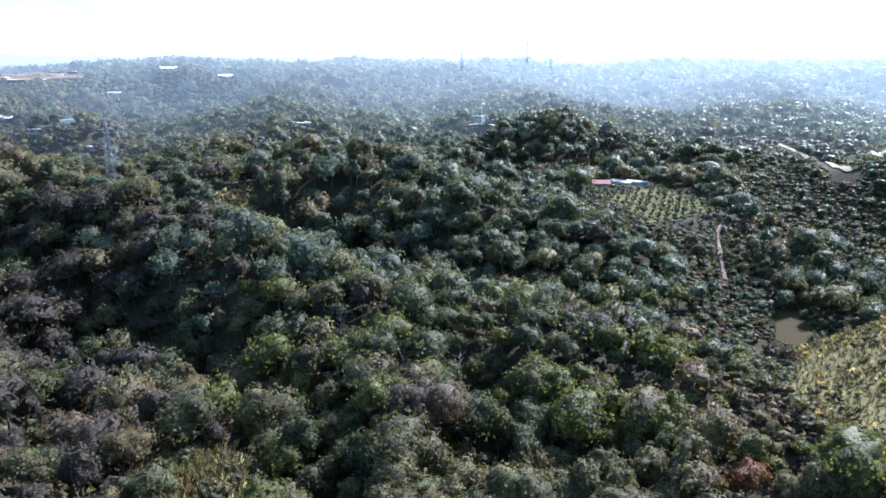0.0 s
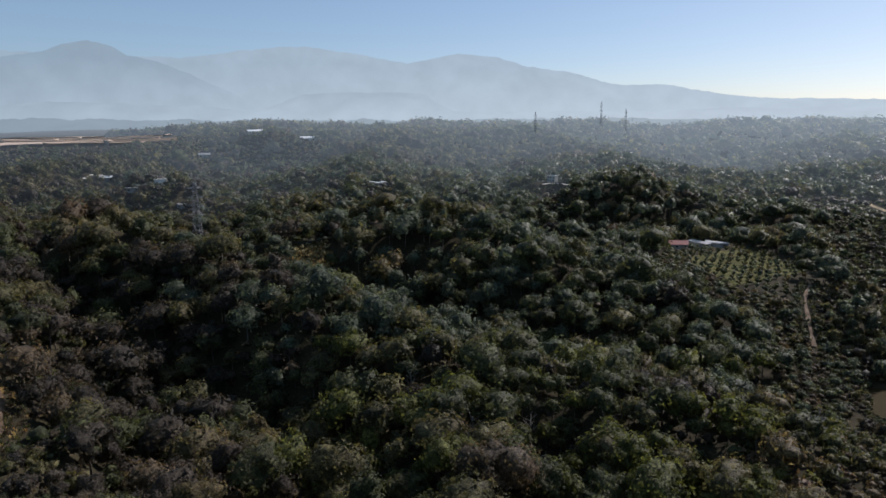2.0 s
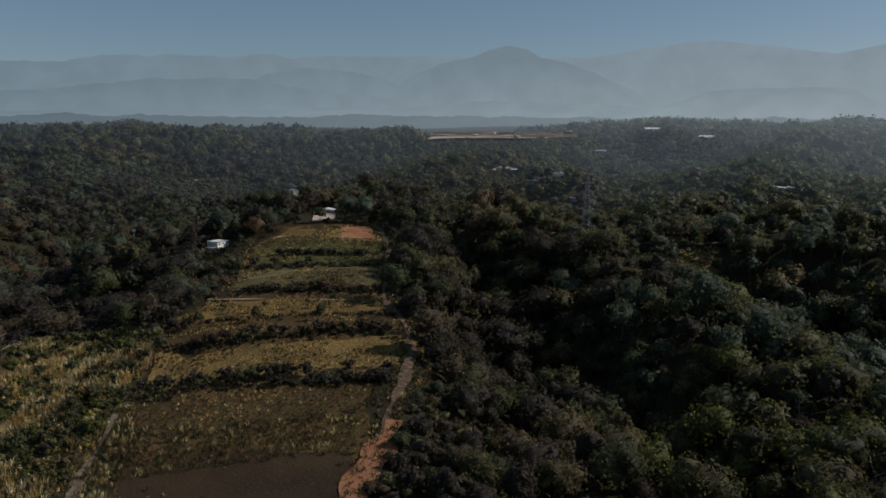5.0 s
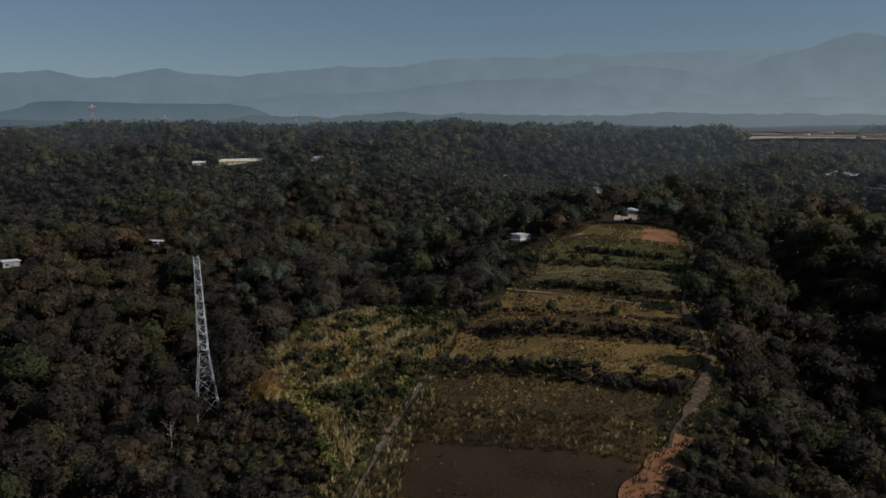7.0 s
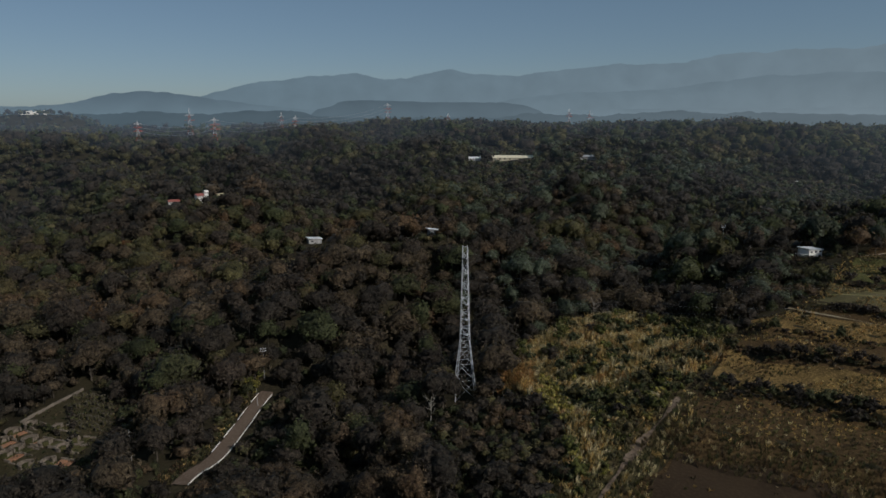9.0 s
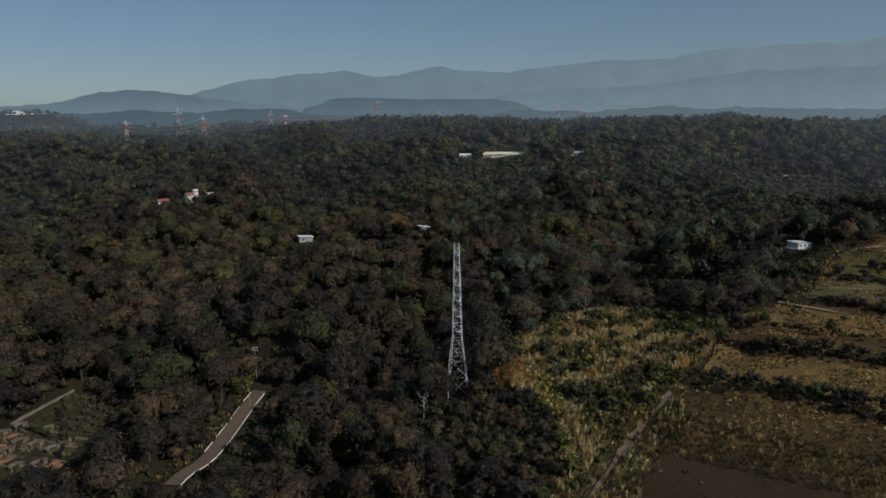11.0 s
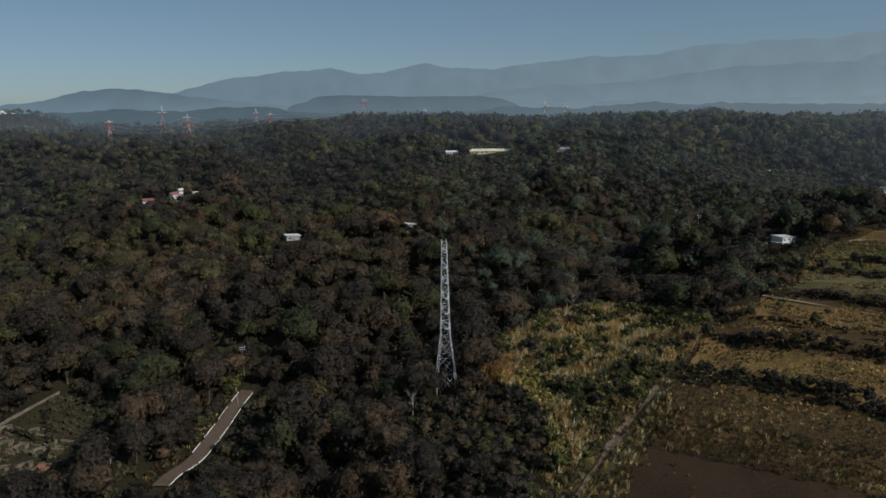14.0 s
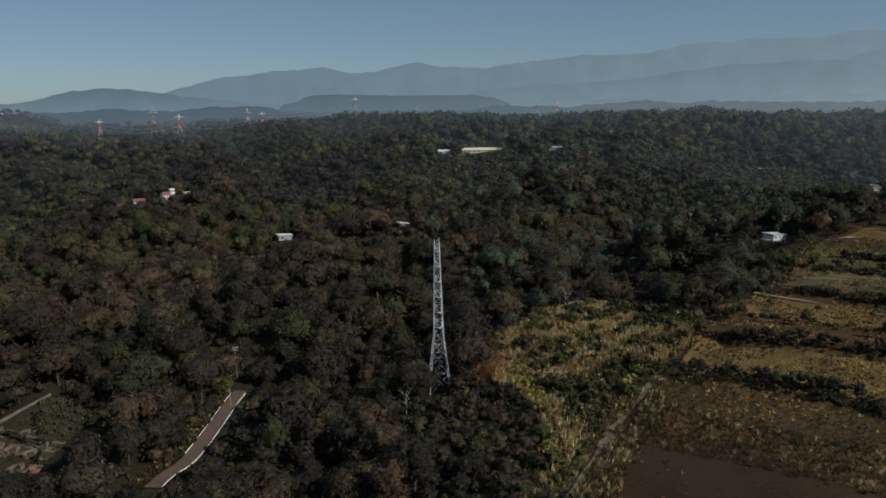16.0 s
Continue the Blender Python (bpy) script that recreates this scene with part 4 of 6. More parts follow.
low_front(CROSS_ROAD, 90)
grid, _, _ = strip(CROSS_ROAD, 4.0, 3, 0.3)
draped("road", grid, 0.8, CONCRETE, "pale lane glimpsed across the woods", "road")
plot("field", CLEARING, GRASS, "small straw yellow clearing", "field", 0.5, 12)

# ---- graves ----
GRAVE_FLOOR = earth_material("grave_floor", (0.03, 0.026, 0.014), (0.048, 0.04, 0.02), (0.075, 0.06, 0.032), 0.9, 0.07)
plot("grave_ground", [GRAVES[0], GRAVES[2], GRAVES[4], GRAVES[7]], GRAVE_FLOOR, "grassy terraces of a hillside graveyard", "graveyard", 0.25, 30)
STONE = earth_material("weathered_stone", (0.11, 0.09, 0.07), (0.17, 0.14, 0.11), (0.24, 0.2, 0.16), 2.0, 0.2, 0.3)
MOSSY_STONE = earth_material("mossy_stone", (0.035, 0.032, 0.02), (0.06, 0.052, 0.034), (0.13, 0.11, 0.085), 1.4, 0.2, 0.3)
TERRACOTTA = earth_material("terracotta_paving", (0.24, 0.12, 0.07), (0.32, 0.17, 0.1), (0.2, 0.12, 0.08), 1.5, 0.3)
GRAVE_GRASS = earth_material("grave_grass", (0.035, 0.036, 0.014), (0.065, 0.06, 0.025), (0.1, 0.085, 0.04), 1.5, 0.2)


def grave(turn, drop, spin, w, long, paved, stone):
    """A hillside grave: a mound inside a horseshoe wall, a headstone, and a walled forecourt that steps down the slope."""
    x, y = sight(turn, drop)
    g = new("grave")
    g.matrix_basis = pose(x, y, float(ground_z(x, y)) + 0.25, 0, 0, spin)
    bm = bmesh.new()
    ring = []
    for k in range(13):
        a = math.pi * k / 12
        ring.append([bm.verts.new((math.cos(a) * (w / 2 + o), long * 0.22 + math.sin(a) * (w * 0.6 + o), z)) for o, z in ((-0.17, -0.4), (-0.17, 1.1), (0.17, 1.1), (0.17, -0.4))])
    for p, q in zip(ring, ring[1:]):
        for j in range(4):
            bm.faces.new((p[j], p[(j + 1) % 4], q[(j + 1) % 4], q[j]))
    bm.faces.new(ring[0][::-1])
    bm.faces.new(ring[-1])
    bmesh.ops.recalc_face_normals(bm, faces=bm.faces)
    part("horseshoe_wall", bm, stone, g)
    bm = bmesh.new()
    bmesh.ops.create_icosphere(bm, subdivisions=2, radius=1.0, matrix=Matrix.Translation((0, long * 0.24, 0.1)) @ Matrix.Diagonal((w * 0.33, w * 0.42, 0.9, 1)))
    part("mound", bm, GRAVE_GRASS, g)
    bm = bmesh.new()
    block(bm, (0, long * 0.08, 0.75), (w * 0.34, 0.3, 1.3), 0.06)
    part("headstone", bm, stone, g)
    for k, (off, drop_z) in enumerate(((-0.12, 0.0), (-0.36, 0.35))):
        bm = bmesh.new()
        block(bm, (0, long * off, 0.05 - drop_z), (w * (0.9 + 0.12 * k), long * 0.26, 0.5), 0.05)
        part("forecourt", bm, TERRACOTTA if paved else GRAVE_GRASS, g)
        for sgn in (-1, 1):
            bm = bmesh.new()
            block(bm, (sgn * w * (0.48 + 0.06 * k), long * off, 0.25 - drop_z), (0.32, long * 0.27, 1.0), 0.05)
            part("side_wall", bm, stone, g)
    return tagged(g, "horseshoe stone grave with a stepped " + ("red paved forecourt" if paved else "grassy forecourt"), "grave", "hillside graves")


for turn, drop, spin, w, long, paved in (
        (117.3, 23.0, 160, 4.4, 8.5, True), (119.0, 23.7, 156, 4.6, 8.0, True), (116.2, 24.8, 168, 4.0, 7.0, True), (116.3, 23.4, 165, 3.8, 7.5, False), (115.2, 24.0, 172, 3.8, 7.0, False),
        (118.3, 23.4, 158, 3.6, 7.0, False), (119.3, 22.7, 150, 4.0, 7.0, True), (118.5, 22.2, 150, 4.2, 6.5, True), (117.3, 21.9, 158, 3.6, 5.5, False), (114.4, 23.6, 175, 3.4, 6.5, False),
        (117.8, 24.6, 162, 3.8, 6.5, False), (115.5, 22.5, 168, 3.0, 5.0, False)):
    grave(turn, drop, spin, w, long, paved, STONE)
grave_rng = random.Random(8)
for k in range(5):
    for j in range(6):
        turn, drop = 111.9 + 0.62 * j + 0.2 * (k % 2) + grave_rng.uniform(-0.2, 0.2) + 0.1 * k, 20.7 + 0.55 * k + grave_rng.uniform(-0.2, 0.2)
        if turn < 114.8:
            grave(turn, drop, 170 + grave_rng.uniform(-14, 14), grave_rng.uniform(1.2, 1.9), grave_rng.uniform(2.2, 3.2), False, MOSSY_STONE)
WALL_STONE = earth_material("retaining_stone", (0.15, 0.125, 0.1), (0.22, 0.185, 0.15), (0.1, 0.085, 0.07), 1.6, 0.2, 0.3)
wall_pts = smooth_line(sights((118.2, 21.5), (117.5, 21.25), (115.6, 20.6), (114.4, 20.2), (113.6, 19.9)), 2.2)
terrace = tagged(new("terrace_wall"), "long low pale retaining wall above the graves", "wall")
for a, b in zip(wall_pts, wall_pts[1:]):
    bm = bmesh.new()
    za = float(ground_z(*((a + b) / 2)))
    block(bm, (0, 0, 0.3), (2.25, 0.5, 1.5), 0.06)
    s = part("wall_stone", bm, WALL_STONE, terrace)
    s.matrix_basis = pose(*((a + b) / 2), za, 0, 0, math.degrees(math.atan2(*(b - a)[::-1])))

# ---- buildings ----
def sheet_metal(name, colour, wave=5.0, rust=0.15):
    """Painted corrugated roofing with some rust streaks."""
    m, nodes, links, b = material(name, 0.4)
    geo = nodes.new("ShaderNodeTexCoord")
    tex = nodes.new("ShaderNodeTexWave")
    tex.inputs["Scale"].default_value = wave
    links.new(geo.outputs["Object"], tex.inputs["Vector"])
    stain = noise_tex(nodes, links, 0.5, 4.0)
    worn = ramp(nodes, links, stain.outputs[0], [(0.5, (0, 0, 0, 1)), (0.75, (rust * 3, rust * 3, rust * 3, 1))])
    links.new(mix(nodes, links, worn.outputs[0], rgb(colour), (0.25, 0.17, 0.12, 1)), b.inputs["Base Color"])
    bp = nodes.new("ShaderNodeBump")
    bp.inputs["Strength"].default_value = 0.35
    links.new(tex.outputs[0], bp.inputs["Height"])
    links.new(bp.outputs[0], b.inputs["Normal"])
    return m


WHITE_WALL = earth_material("white_plaster", (0.68, 0.66, 0.62), (0.78, 0.76, 0.72), (0.52, 0.5, 0.46), 1.4, 0.2, 0.1)
GREY_WALL = earth_material("grey_render", (0.3, 0.29, 0.28), (0.4, 0.39, 0.37), (0.22, 0.21, 0.2), 1.4, 0.2, 0.1)
CREAM_WALL = earth_material("cream_plaster", (0.6, 0.52, 0.36), (0.7, 0.62, 0.45), (0.45, 0.4, 0.3), 1.4, 0.2, 0.1)
WHITE_ROOF, RED_ROOF = sheet_metal("white_roofing", (0.74, 0.75, 0.76)), sheet_metal("red_roofing", (0.28, 0.09, 0.07))
GREY_ROOF, CREAM_ROOF = sheet_metal("grey_roofing", (0.32, 0.33, 0.34)), sheet_metal("cream_roofing", (0.72, 0.66, 0.48))
GLASS, _, _, gb = material("window_glass", 0.08)
gb.inputs["Base Color"].default_value = (0.03, 0.035, 0.04, 1)
FRAME, _, _, fb = material("grey_frames", 0.5)
fb.inputs["Base Color"].default_value = (0.35, 0.34, 0.33, 1)


def house(label, turn, far, w, d, h, roof="gable", wall=None, cover=None, skew=0.0, bays=3, name="house", category="house", group="", clear=True, storeys=1, base=None):
    """A building that faces the hover point, turned by skew: walls, roof, door, windows with frame and pane."""
    x, y = bearing(turn, far)
    z = float(ground_z(x, y)) if base is None else base
    h0 = new(name)
    h0.matrix_basis = pose(x, y, z, 0, 0, turn + skew)
    bm = bmesh.new()
    block(bm, (0, 0, h / 2 - 0.6), (w, d, h + 1.2), 0.06)
    part("wall", bm, wall or WHITE_WALL, h0)
    bm = bmesh.new()
    if roof == "gable":
        rise = 0.28 * d
        prism(bm, [(-d / 2 - 0.6, h - 0.05), (0, h + rise), (d / 2 + 0.6, h - 0.05), (d / 2 + 0.6, h + 0.15), (0, h + rise + 0.22), (-d / 2 - 0.6, h + 0.15)], w + 1.0)
        bmesh.ops.rotate(bm, verts=bm.verts, cent=(0, 0, 0), matrix=Matrix.Rotation(radians(90), 3, "Z"))
    elif roof == "mono":
        prism(bm, [(-w / 2 - 0.7, h + 0.9), (w / 2 + 0.7, h + 0.05), (w / 2 + 0.7, h + 0.3), (-w / 2 - 0.7, h + 1.15)], d + 1.4)
    else:
        block(bm, (0, 0, h + 0.12), (w + 0.4, d + 0.4, 0.3), 0.05)
        for cx, cy, sx, sy in ((0, d / 2, w + 0.4, 0.2), (0, -d / 2, w + 0.4, 0.2), (w / 2, 0, 0.2, d), (-w / 2, 0, 0.2, d)):
            block(bm, (cx, cy, h + 0.5), (sx, sy, 0.6), 0.03)
    part("roof", bm, cover or WHITE_ROOF, h0)
    if roof == "gable":
        for sgn in (-1, 1):
            bm = bmesh.new()
            tri = [bm.verts.new((sgn * (w / 2 - 0.02), yy, zz)) for yy, zz in ((-d / 2, h - 0.1), (d / 2, h - 0.1), (0, h + 0.26 * d))]
            bm.faces.new(tri)
            part("gable_end", bm, wall or WHITE_WALL, h0)
    step = w / bays
    for level in range(storeys):
        sill = h * (level + 0.38) / storeys
        for k in range(bays):
            cx = (k - (bays - 1) / 2) * step
            if level == 0 and k == bays // 2:
                bm = bmesh.new()
                block(bm, (cx, -d / 2 - 0.03, 1.05), (min(1.6, step * 0.5), 0.12, 2.1), 0.02)
                part("door", bm, FRAME, h0)
                continue
            bm = bmesh.new()
            ww, hh = min(1.8, step * 0.55), min(1.3, h / storeys * 0.4)
            for ox, oz, sx, sz in ((0, hh / 2, ww, 0.1), (0, -hh / 2, ww, 0.1), (ww / 2, 0, 0.1, hh), (-ww / 2, 0, 0.1, hh)):
                block(bm, (cx + ox, -d / 2 - 0.05, sill + hh / 2 + oz), (sx, 0.14, sz))
            win = part("window", bm, FRAME, h0)
            bm = bmesh.new()
            block(bm, (cx, -d / 2 - 0.01, sill + hh / 2), (ww - 0.1, 0.06, hh - 0.1))
            part("pane", bm, GLASS, win)
    if clear:
        open_view(turn, far, max(w, d) * 0.62)
    return tagged(h0, label, category, group)


# the white house by the field
h = house("white two-storey farmhouse with a pale flat metal roof", 56.3, 349, 11.5, 9.5, 5.4, "mono", WHITE_WALL, WHITE_ROOF, 48, 3, storeys=2)
hx, hy = bearing(56.3, 349)
LOW_LINES.append(([(hx, hy), (hx + 26 * math.sin(radians(70)), hy + 26 * math.cos(radians(70)))], 9.0))
CLEAR_LINES.append((turns((56.3, 349), (56.3, 320)), 7.0))
open_view(56.3, 349, 7, 80)
open_view(95.6, 472, 6, 70)
bm = bmesh.new()
block(bm, (-8.2, -1.0, 2.7), (5.0, 7.0, 0.2), 0.05)
part("canopy", bm, GREY_ROOF, h)
for cx, cy in ((-10.4, -4.2), (-10.4, 2.2)):
    bm = bmesh.new()
    beam(bm, (cx, cy, -0.6), (cx, cy, 2.7), 0.09, 6)
    part("post", bm, STEEL, h)
grid, _, _ = strip(turns((57.6, 341), (55.4, 330), (53.4, 331), (51, 345)), 3.2, 2.0, 0.2)
draped("dirt_track", grid, 0.45, PALE_SOIL, "pale track leading to the farmhouse", "track")
h.matrix_basis = h.matrix_basis @ Matrix.Scale(0.66, 4)
open_view(104.4, 590, 8, 70)
open_view(106.3, 590, 6, 70)
# yard above the field
house("low grey shed with a pale metal roof", 47.2, 420, 5, 3.5, 2.2, "mono", GREY_WALL, WHITE_ROOF, -30, 2, "shed", "shed")
house("long low shed beside a gravel yard", 46.3, 442, 9, 4, 2.2, "gable", GREY_WALL, GREY_ROOF, 40, 3, "shed", "shed")
house("small pale shed at the concrete yard", 48.9, 640, 8, 6, 3, "mono", GREY_WALL, WHITE_ROOF, 10, 2, "shed", "shed")
# hall and sheds on the ridge
house("long cream farm hall with a pale metal roof", 78.9, 800, 50, 9, 3.0, "gable", CREAM_WALL, CREAM_ROOF, 0, 9, "hall", "hall")
for hall_turn in (77.7, 78.9, 80.2, 82.2):
    open_view(hall_turn, 800, 16, 110)
house("white shed beside a long hall", 82.2, 800, 13, 6, 2.2, "gable", WHITE_WALL, WHITE_ROOF, 4, 4, "shed", "shed")
house("white shed with a pale roof among trees", 69.5, 830, 13, 6, 2.2, "gable", WHITE_WALL, WHITE_ROOF, -8, 3, "shed", "shed")
house("grey shed half hidden by trees", 73.0, 790, 17, 7, 2.6, "gable", GREY_WALL, GREY_ROOF, 5, 3, "shed", "shed")
# villa among trees
house("tall white villa with a red roof", 104.4, 588, 5.5, 5.5, 6, "gable", WHITE_WALL, RED_ROOF, 25, 3, "villa", "villa", storeys=3)
house("white tower block of a villa", 103.9, 596, 3.5, 3.5, 8.5, "flat", WHITE_WALL, WHITE_WALL, 15, 2, "villa", "villa", storeys=3)
house("low white wing with a red roof", 106.3, 590, 8, 5, 2.0, "gable", WHITE_WALL, RED_ROOF, 8, 4)
house("cream outbuilding with a flat roof", 102.8, 606, 8, 6, 4.2, "flat", CREAM_WALL, CREAM_WALL, 20, 2)
# huts
house("small hut with a bright white roof", 95.6, 472, 9, 6, 2.8, "mono", GREY_WALL, WHITE_ROOF, 15, 2, "hut", "hut", "scattered huts")
house("small hut with a white roof on the hilltop", 85.7, 326, 4.2, 3.4, 2.4, "mono", GREY_WALL, WHITE_ROOF, 20, 2, "hut", "hut", "scattered huts")
# farmhouse at the orchard
house("red-roofed farmhouse beside the orchard", -13.0, 449, 11, 7, 2.8, "gable", GREY_WALL, RED_ROOF, 12, 4)
house("white-roofed shed beside a red farmhouse", -14.6, 456, 12, 6, 3.0, "mono", GREY_WALL, GREY_ROOF, -25, 3, "shed", "shed")
house("small shed with a pale roof behind the orchard", -15.9, 470, 13, 5, 2.6, "mono", GREY_WALL, GREY_ROOF, 5, 3, "shed", "shed")
open_view(-13.0, 449, 7, 70)
open_view(-14.6, 456, 7, 60)
# pavilion on its terrace
house("white open pavilion on a hillside terrace", -2.9, 692, 9, 6, 5.6, "flat", WHITE_WALL, WHITE_WALL, -35, 3, "pavilion", "pavilion", storeys=2)
open_view(-2.9, 692, 11, 150)
plot("terrace", sights((-1.9, 5.55), (-4.3, 5.55), (-4.3, 5.7), (-1.9, 5.7)), CONCRETE, "pale concrete terrace on the hillside", "terrace", 0.6, 10)
# white sheds and ridge houses
for label, turn, far, w, d, hh, roof, wall, cover, skew in (
        ("white-roofed shed among orchards", 12.3, 646, 7, 5, 3, "mono", GREY_WALL, WHITE_ROOF, 20), ("white-roofed shed among orchards", 11.6, 638, 7, 5, 2.8, "mono", GREY_WALL, WHITE_ROOF, 15),
        ("white-roofed shed among orchards", 11.0, 642, 6, 5, 2.8, "mono", GREY_WALL, WHITE_ROOF, 15), ("white ridge house with a wide pale roof", 17.1, 1085, 24, 9, 4, "gable", WHITE_WALL, WHITE_ROOF, 10),
        ("low pale house on the ridge", 18.2, 1160, 26, 8, 4, "gable", GREY_WALL, WHITE_ROOF, -5), ("long pale roof on the ridge", 21.1, 1125, 28, 9, 4, "gable", WHITE_WALL, WHITE_ROOF, 8),
        ("white flat-roofed house in the woods", 28.5, 700, 10, 7, 5.0, "flat", WHITE_WALL, WHITE_WALL, 12), ("pale low roof in the woods", 30.5, 690, 10, 5, 2.4, "mono", GREY_WALL, GREY_ROOF, 12),
        ("pale low roof in the woods", 27.0, 665, 8, 4, 2.4, "mono", GREY_WALL, GREY_ROOF, -12), ("small pale house in the woods", 25.1, 1040, 16, 8, 4, "gable", WHITE_WALL, GREY_ROOF, 0),
        ("small grey-roofed house in the woods", 32.2, 815, 12, 7, 3.5, "gable", GREY_WALL, WHITE_ROOF, 15)):
    house(label, turn, far, w, d, hh, roof, wall, cover, skew, 3, group="ridge houses")
for turn, w, hh in ((115.75, 20, 8), (115.35, 16, 11), (114.9, 22, 9), (114.4, 10, 12)):
    house("white apartment block far off on the plain", turn, 2560, w, 14, hh, "flat", WHITE_WALL, WHITE_WALL, 15, 4, "apartment_block", "building", "far blocks", False, 3)
grid, _, _ = strip(sights((33.6, 4.6), (31.8, 4.35), (30.2, 4.2)), 6, 3, 0.2)
draped("road", grid, 1.0, CONCRETE, "pale road glimpsed between trees", "road")

# ---- lattice pylons ----
def span_at(h, shape):
    return float(np.interp(h, [p[0] for p in shape], [p[1] for p in shape]))


def pylon(label, turn, far, shape, arms, arm, spin, legs_r, bands, mats, thin=0.5, name="pylon", group="", top_fall=0.0, foot=None, pitch=1.15):
    """A square lattice tower: four legs, laced faces, tapering cross-arms. shape: (height, half width) rows."""
    x, y = bearing(turn, far)
    t = new(name)
    t.matrix_basis = pose(x, y, float(ground_z(x, y)) if foot is None else foot, 0, 0, spin)
    top = shape[-1][0]
    levels = [0.0]
    while levels[-1] < top - 0.4:
        levels.append(min(top, levels[-1] + max(pitch * (0.55 if bands == 1 and levels[-1] < shape[1][0] else 1.0) * 2 * span_at(levels[-1], shape), 1.6)))
    corner = [(-1, -1), (1, -1), (1, 1), (-1, 1)]

    def at(k, h):
        w = span_at(h, shape)
        return (corner[k][0] * w, corner[k][1] * w, h - (top_fall * corner[k][0] if h >= top else 0))
    cuts = np.linspace(0, top, bands + 1)
    for k in range(4):
        for b in range(bands):
            bm = bmesh.new()
            hs = sorted({cuts[b], cuts[b + 1], *[s[0] for s in shape if cuts[b] < s[0] < cuts[b + 1]]})
            for h0, h1 in zip(hs, hs[1:]):
                beam(bm, at(k, h0 - (0.6 if h0 == 0 else 0)), at(k, h1), legs_r)
            part("leg", bm, mats[b % len(mats)], t)
    for k in range(4):
        for b in range(bands):
            bm = bmesh.new()
            for n, (h0, h1) in enumerate(zip(levels, levels[1:])):
                if not cuts[b] <= h0 < cuts[b + 1]:
                    continue
                j = (k + 1) % 4
                beam(bm, at(k, h1), at(j, h1), legs_r * thin)
                beam(bm, at(k, h0), at(j, h1), legs_r * thin)
                if span_at(h0, shape) > 1.45 or bands > 1:
                    beam(bm, at(j, h0), at(k, h1), legs_r * thin)
            if len(bm.verts):
                part("lacing", bm, mats[b % len(mats)], t)
            else:
                bm.free()
    for n, h in enumerate(arms):
        w = span_at(h, shape)
        for sgn in (-1, 1):
            bm = bmesh.new()
            tip = (sgn * (w + arm), 0, h + 0.2)
            for yy in (-w, w):
                beam(bm, (sgn * w, yy, h), tip, legs_r * 1.1)
                beam(bm, (sgn * w, yy, h + 1.5), tip, legs_r * 0.9)
                beam(bm, (sgn * (w + arm * 0.5), yy * 0.5, h + 0.1), (sgn * w, yy, h + 1.5), legs_r * 0.45)
            beam(bm, (sgn * (w + arm * 0.5), -w * 0.5, h + 0.1), (sgn * (w + arm * 0.5), w * 0.5, h + 0.1), legs_r * 0.45)
            part("cross_arm", bm, mats[min(int(h / top * bands), bands - 1) % len(mats)], t)
    return tagged(t, label, "pylon", group), x, y


RED_PAINT = earth_material("red_steel_paint", (0.38, 0.09, 0.065), (0.45, 0.12, 0.09), (0.4, 0.12, 0.09), 2.0, 0.3, 0.05)
WHITE_PAINT = earth_material("white_steel_paint", (0.55, 0.55, 0.55), (0.63, 0.63, 0.63), (0.6, 0.58, 0.55), 2.0, 0.3, 0.05)
DULL_STEEL = earth_material("dull_steel", (0.2, 0.205, 0.21), (0.26, 0.265, 0.27), (0.16, 0.16, 0.16), 3.0, 0.4, 0.05, 0.6)
NEAR_SHAPE = [(0, 3.2), (17.5, 1.3), (44.5, 0.66)]
NEAR_ARMS = (19.8, 24.2, 28.6, 33.0, 37.4, 41.6)
_, ax, ay = pylon("tall galvanised steel lattice pylon among trees", 82.95, 188, NEAR_SHAPE, NEAR_ARMS, 3.0, 0, 0.072, 1, [STEEL], 0.46, top_fall=0.3, pitch=1.7)
open_view(82.95, 188, 4.5, 18)
_, cx, cy = pylon("grey steel lattice pylon with wide cross-arms", 26.0, 492, [(0, 4.2), (16, 2.2), (46, 0.9)], (24, 30, 36, 42), 4.2, 4, 0.12, 1, [DULL_STEEL], 0.5)
open_view(26.0, 492, 6, 10)

WIRE, _, _, wire_b = material("wire", 0.35, 0.8)
wire_b.inputs["Base Color"].default_value = (0.35, 0.36, 0.37, 1)


def wires(label, a, b, offsets, sag, r, n=22):
    """Conductors that hang between two pylons; offsets: sideways and height at each end."""
    run = tagged(new("power_line"), label, "power line")
    d = (Vector(b) - Vector(a)).normalized()
    side = Vector((-d.y, d.x, 0))
    for s, ha, hb in offsets:
        bm = bmesh.new()
        pts = []
        for k in range(n + 1):
            u = k / n
            p = Vector(a).lerp(Vector(b), u) + side * s
            pts.append(Vector((p.x, p.y, p.z + ha * (1 - u) + hb * u - 4 * sag * u * (1 - u))))
        for p, q in zip(pts, pts[1:]):
            beam(bm, p, q, r, 3)
        part("conductor", bm, WIRE, run)


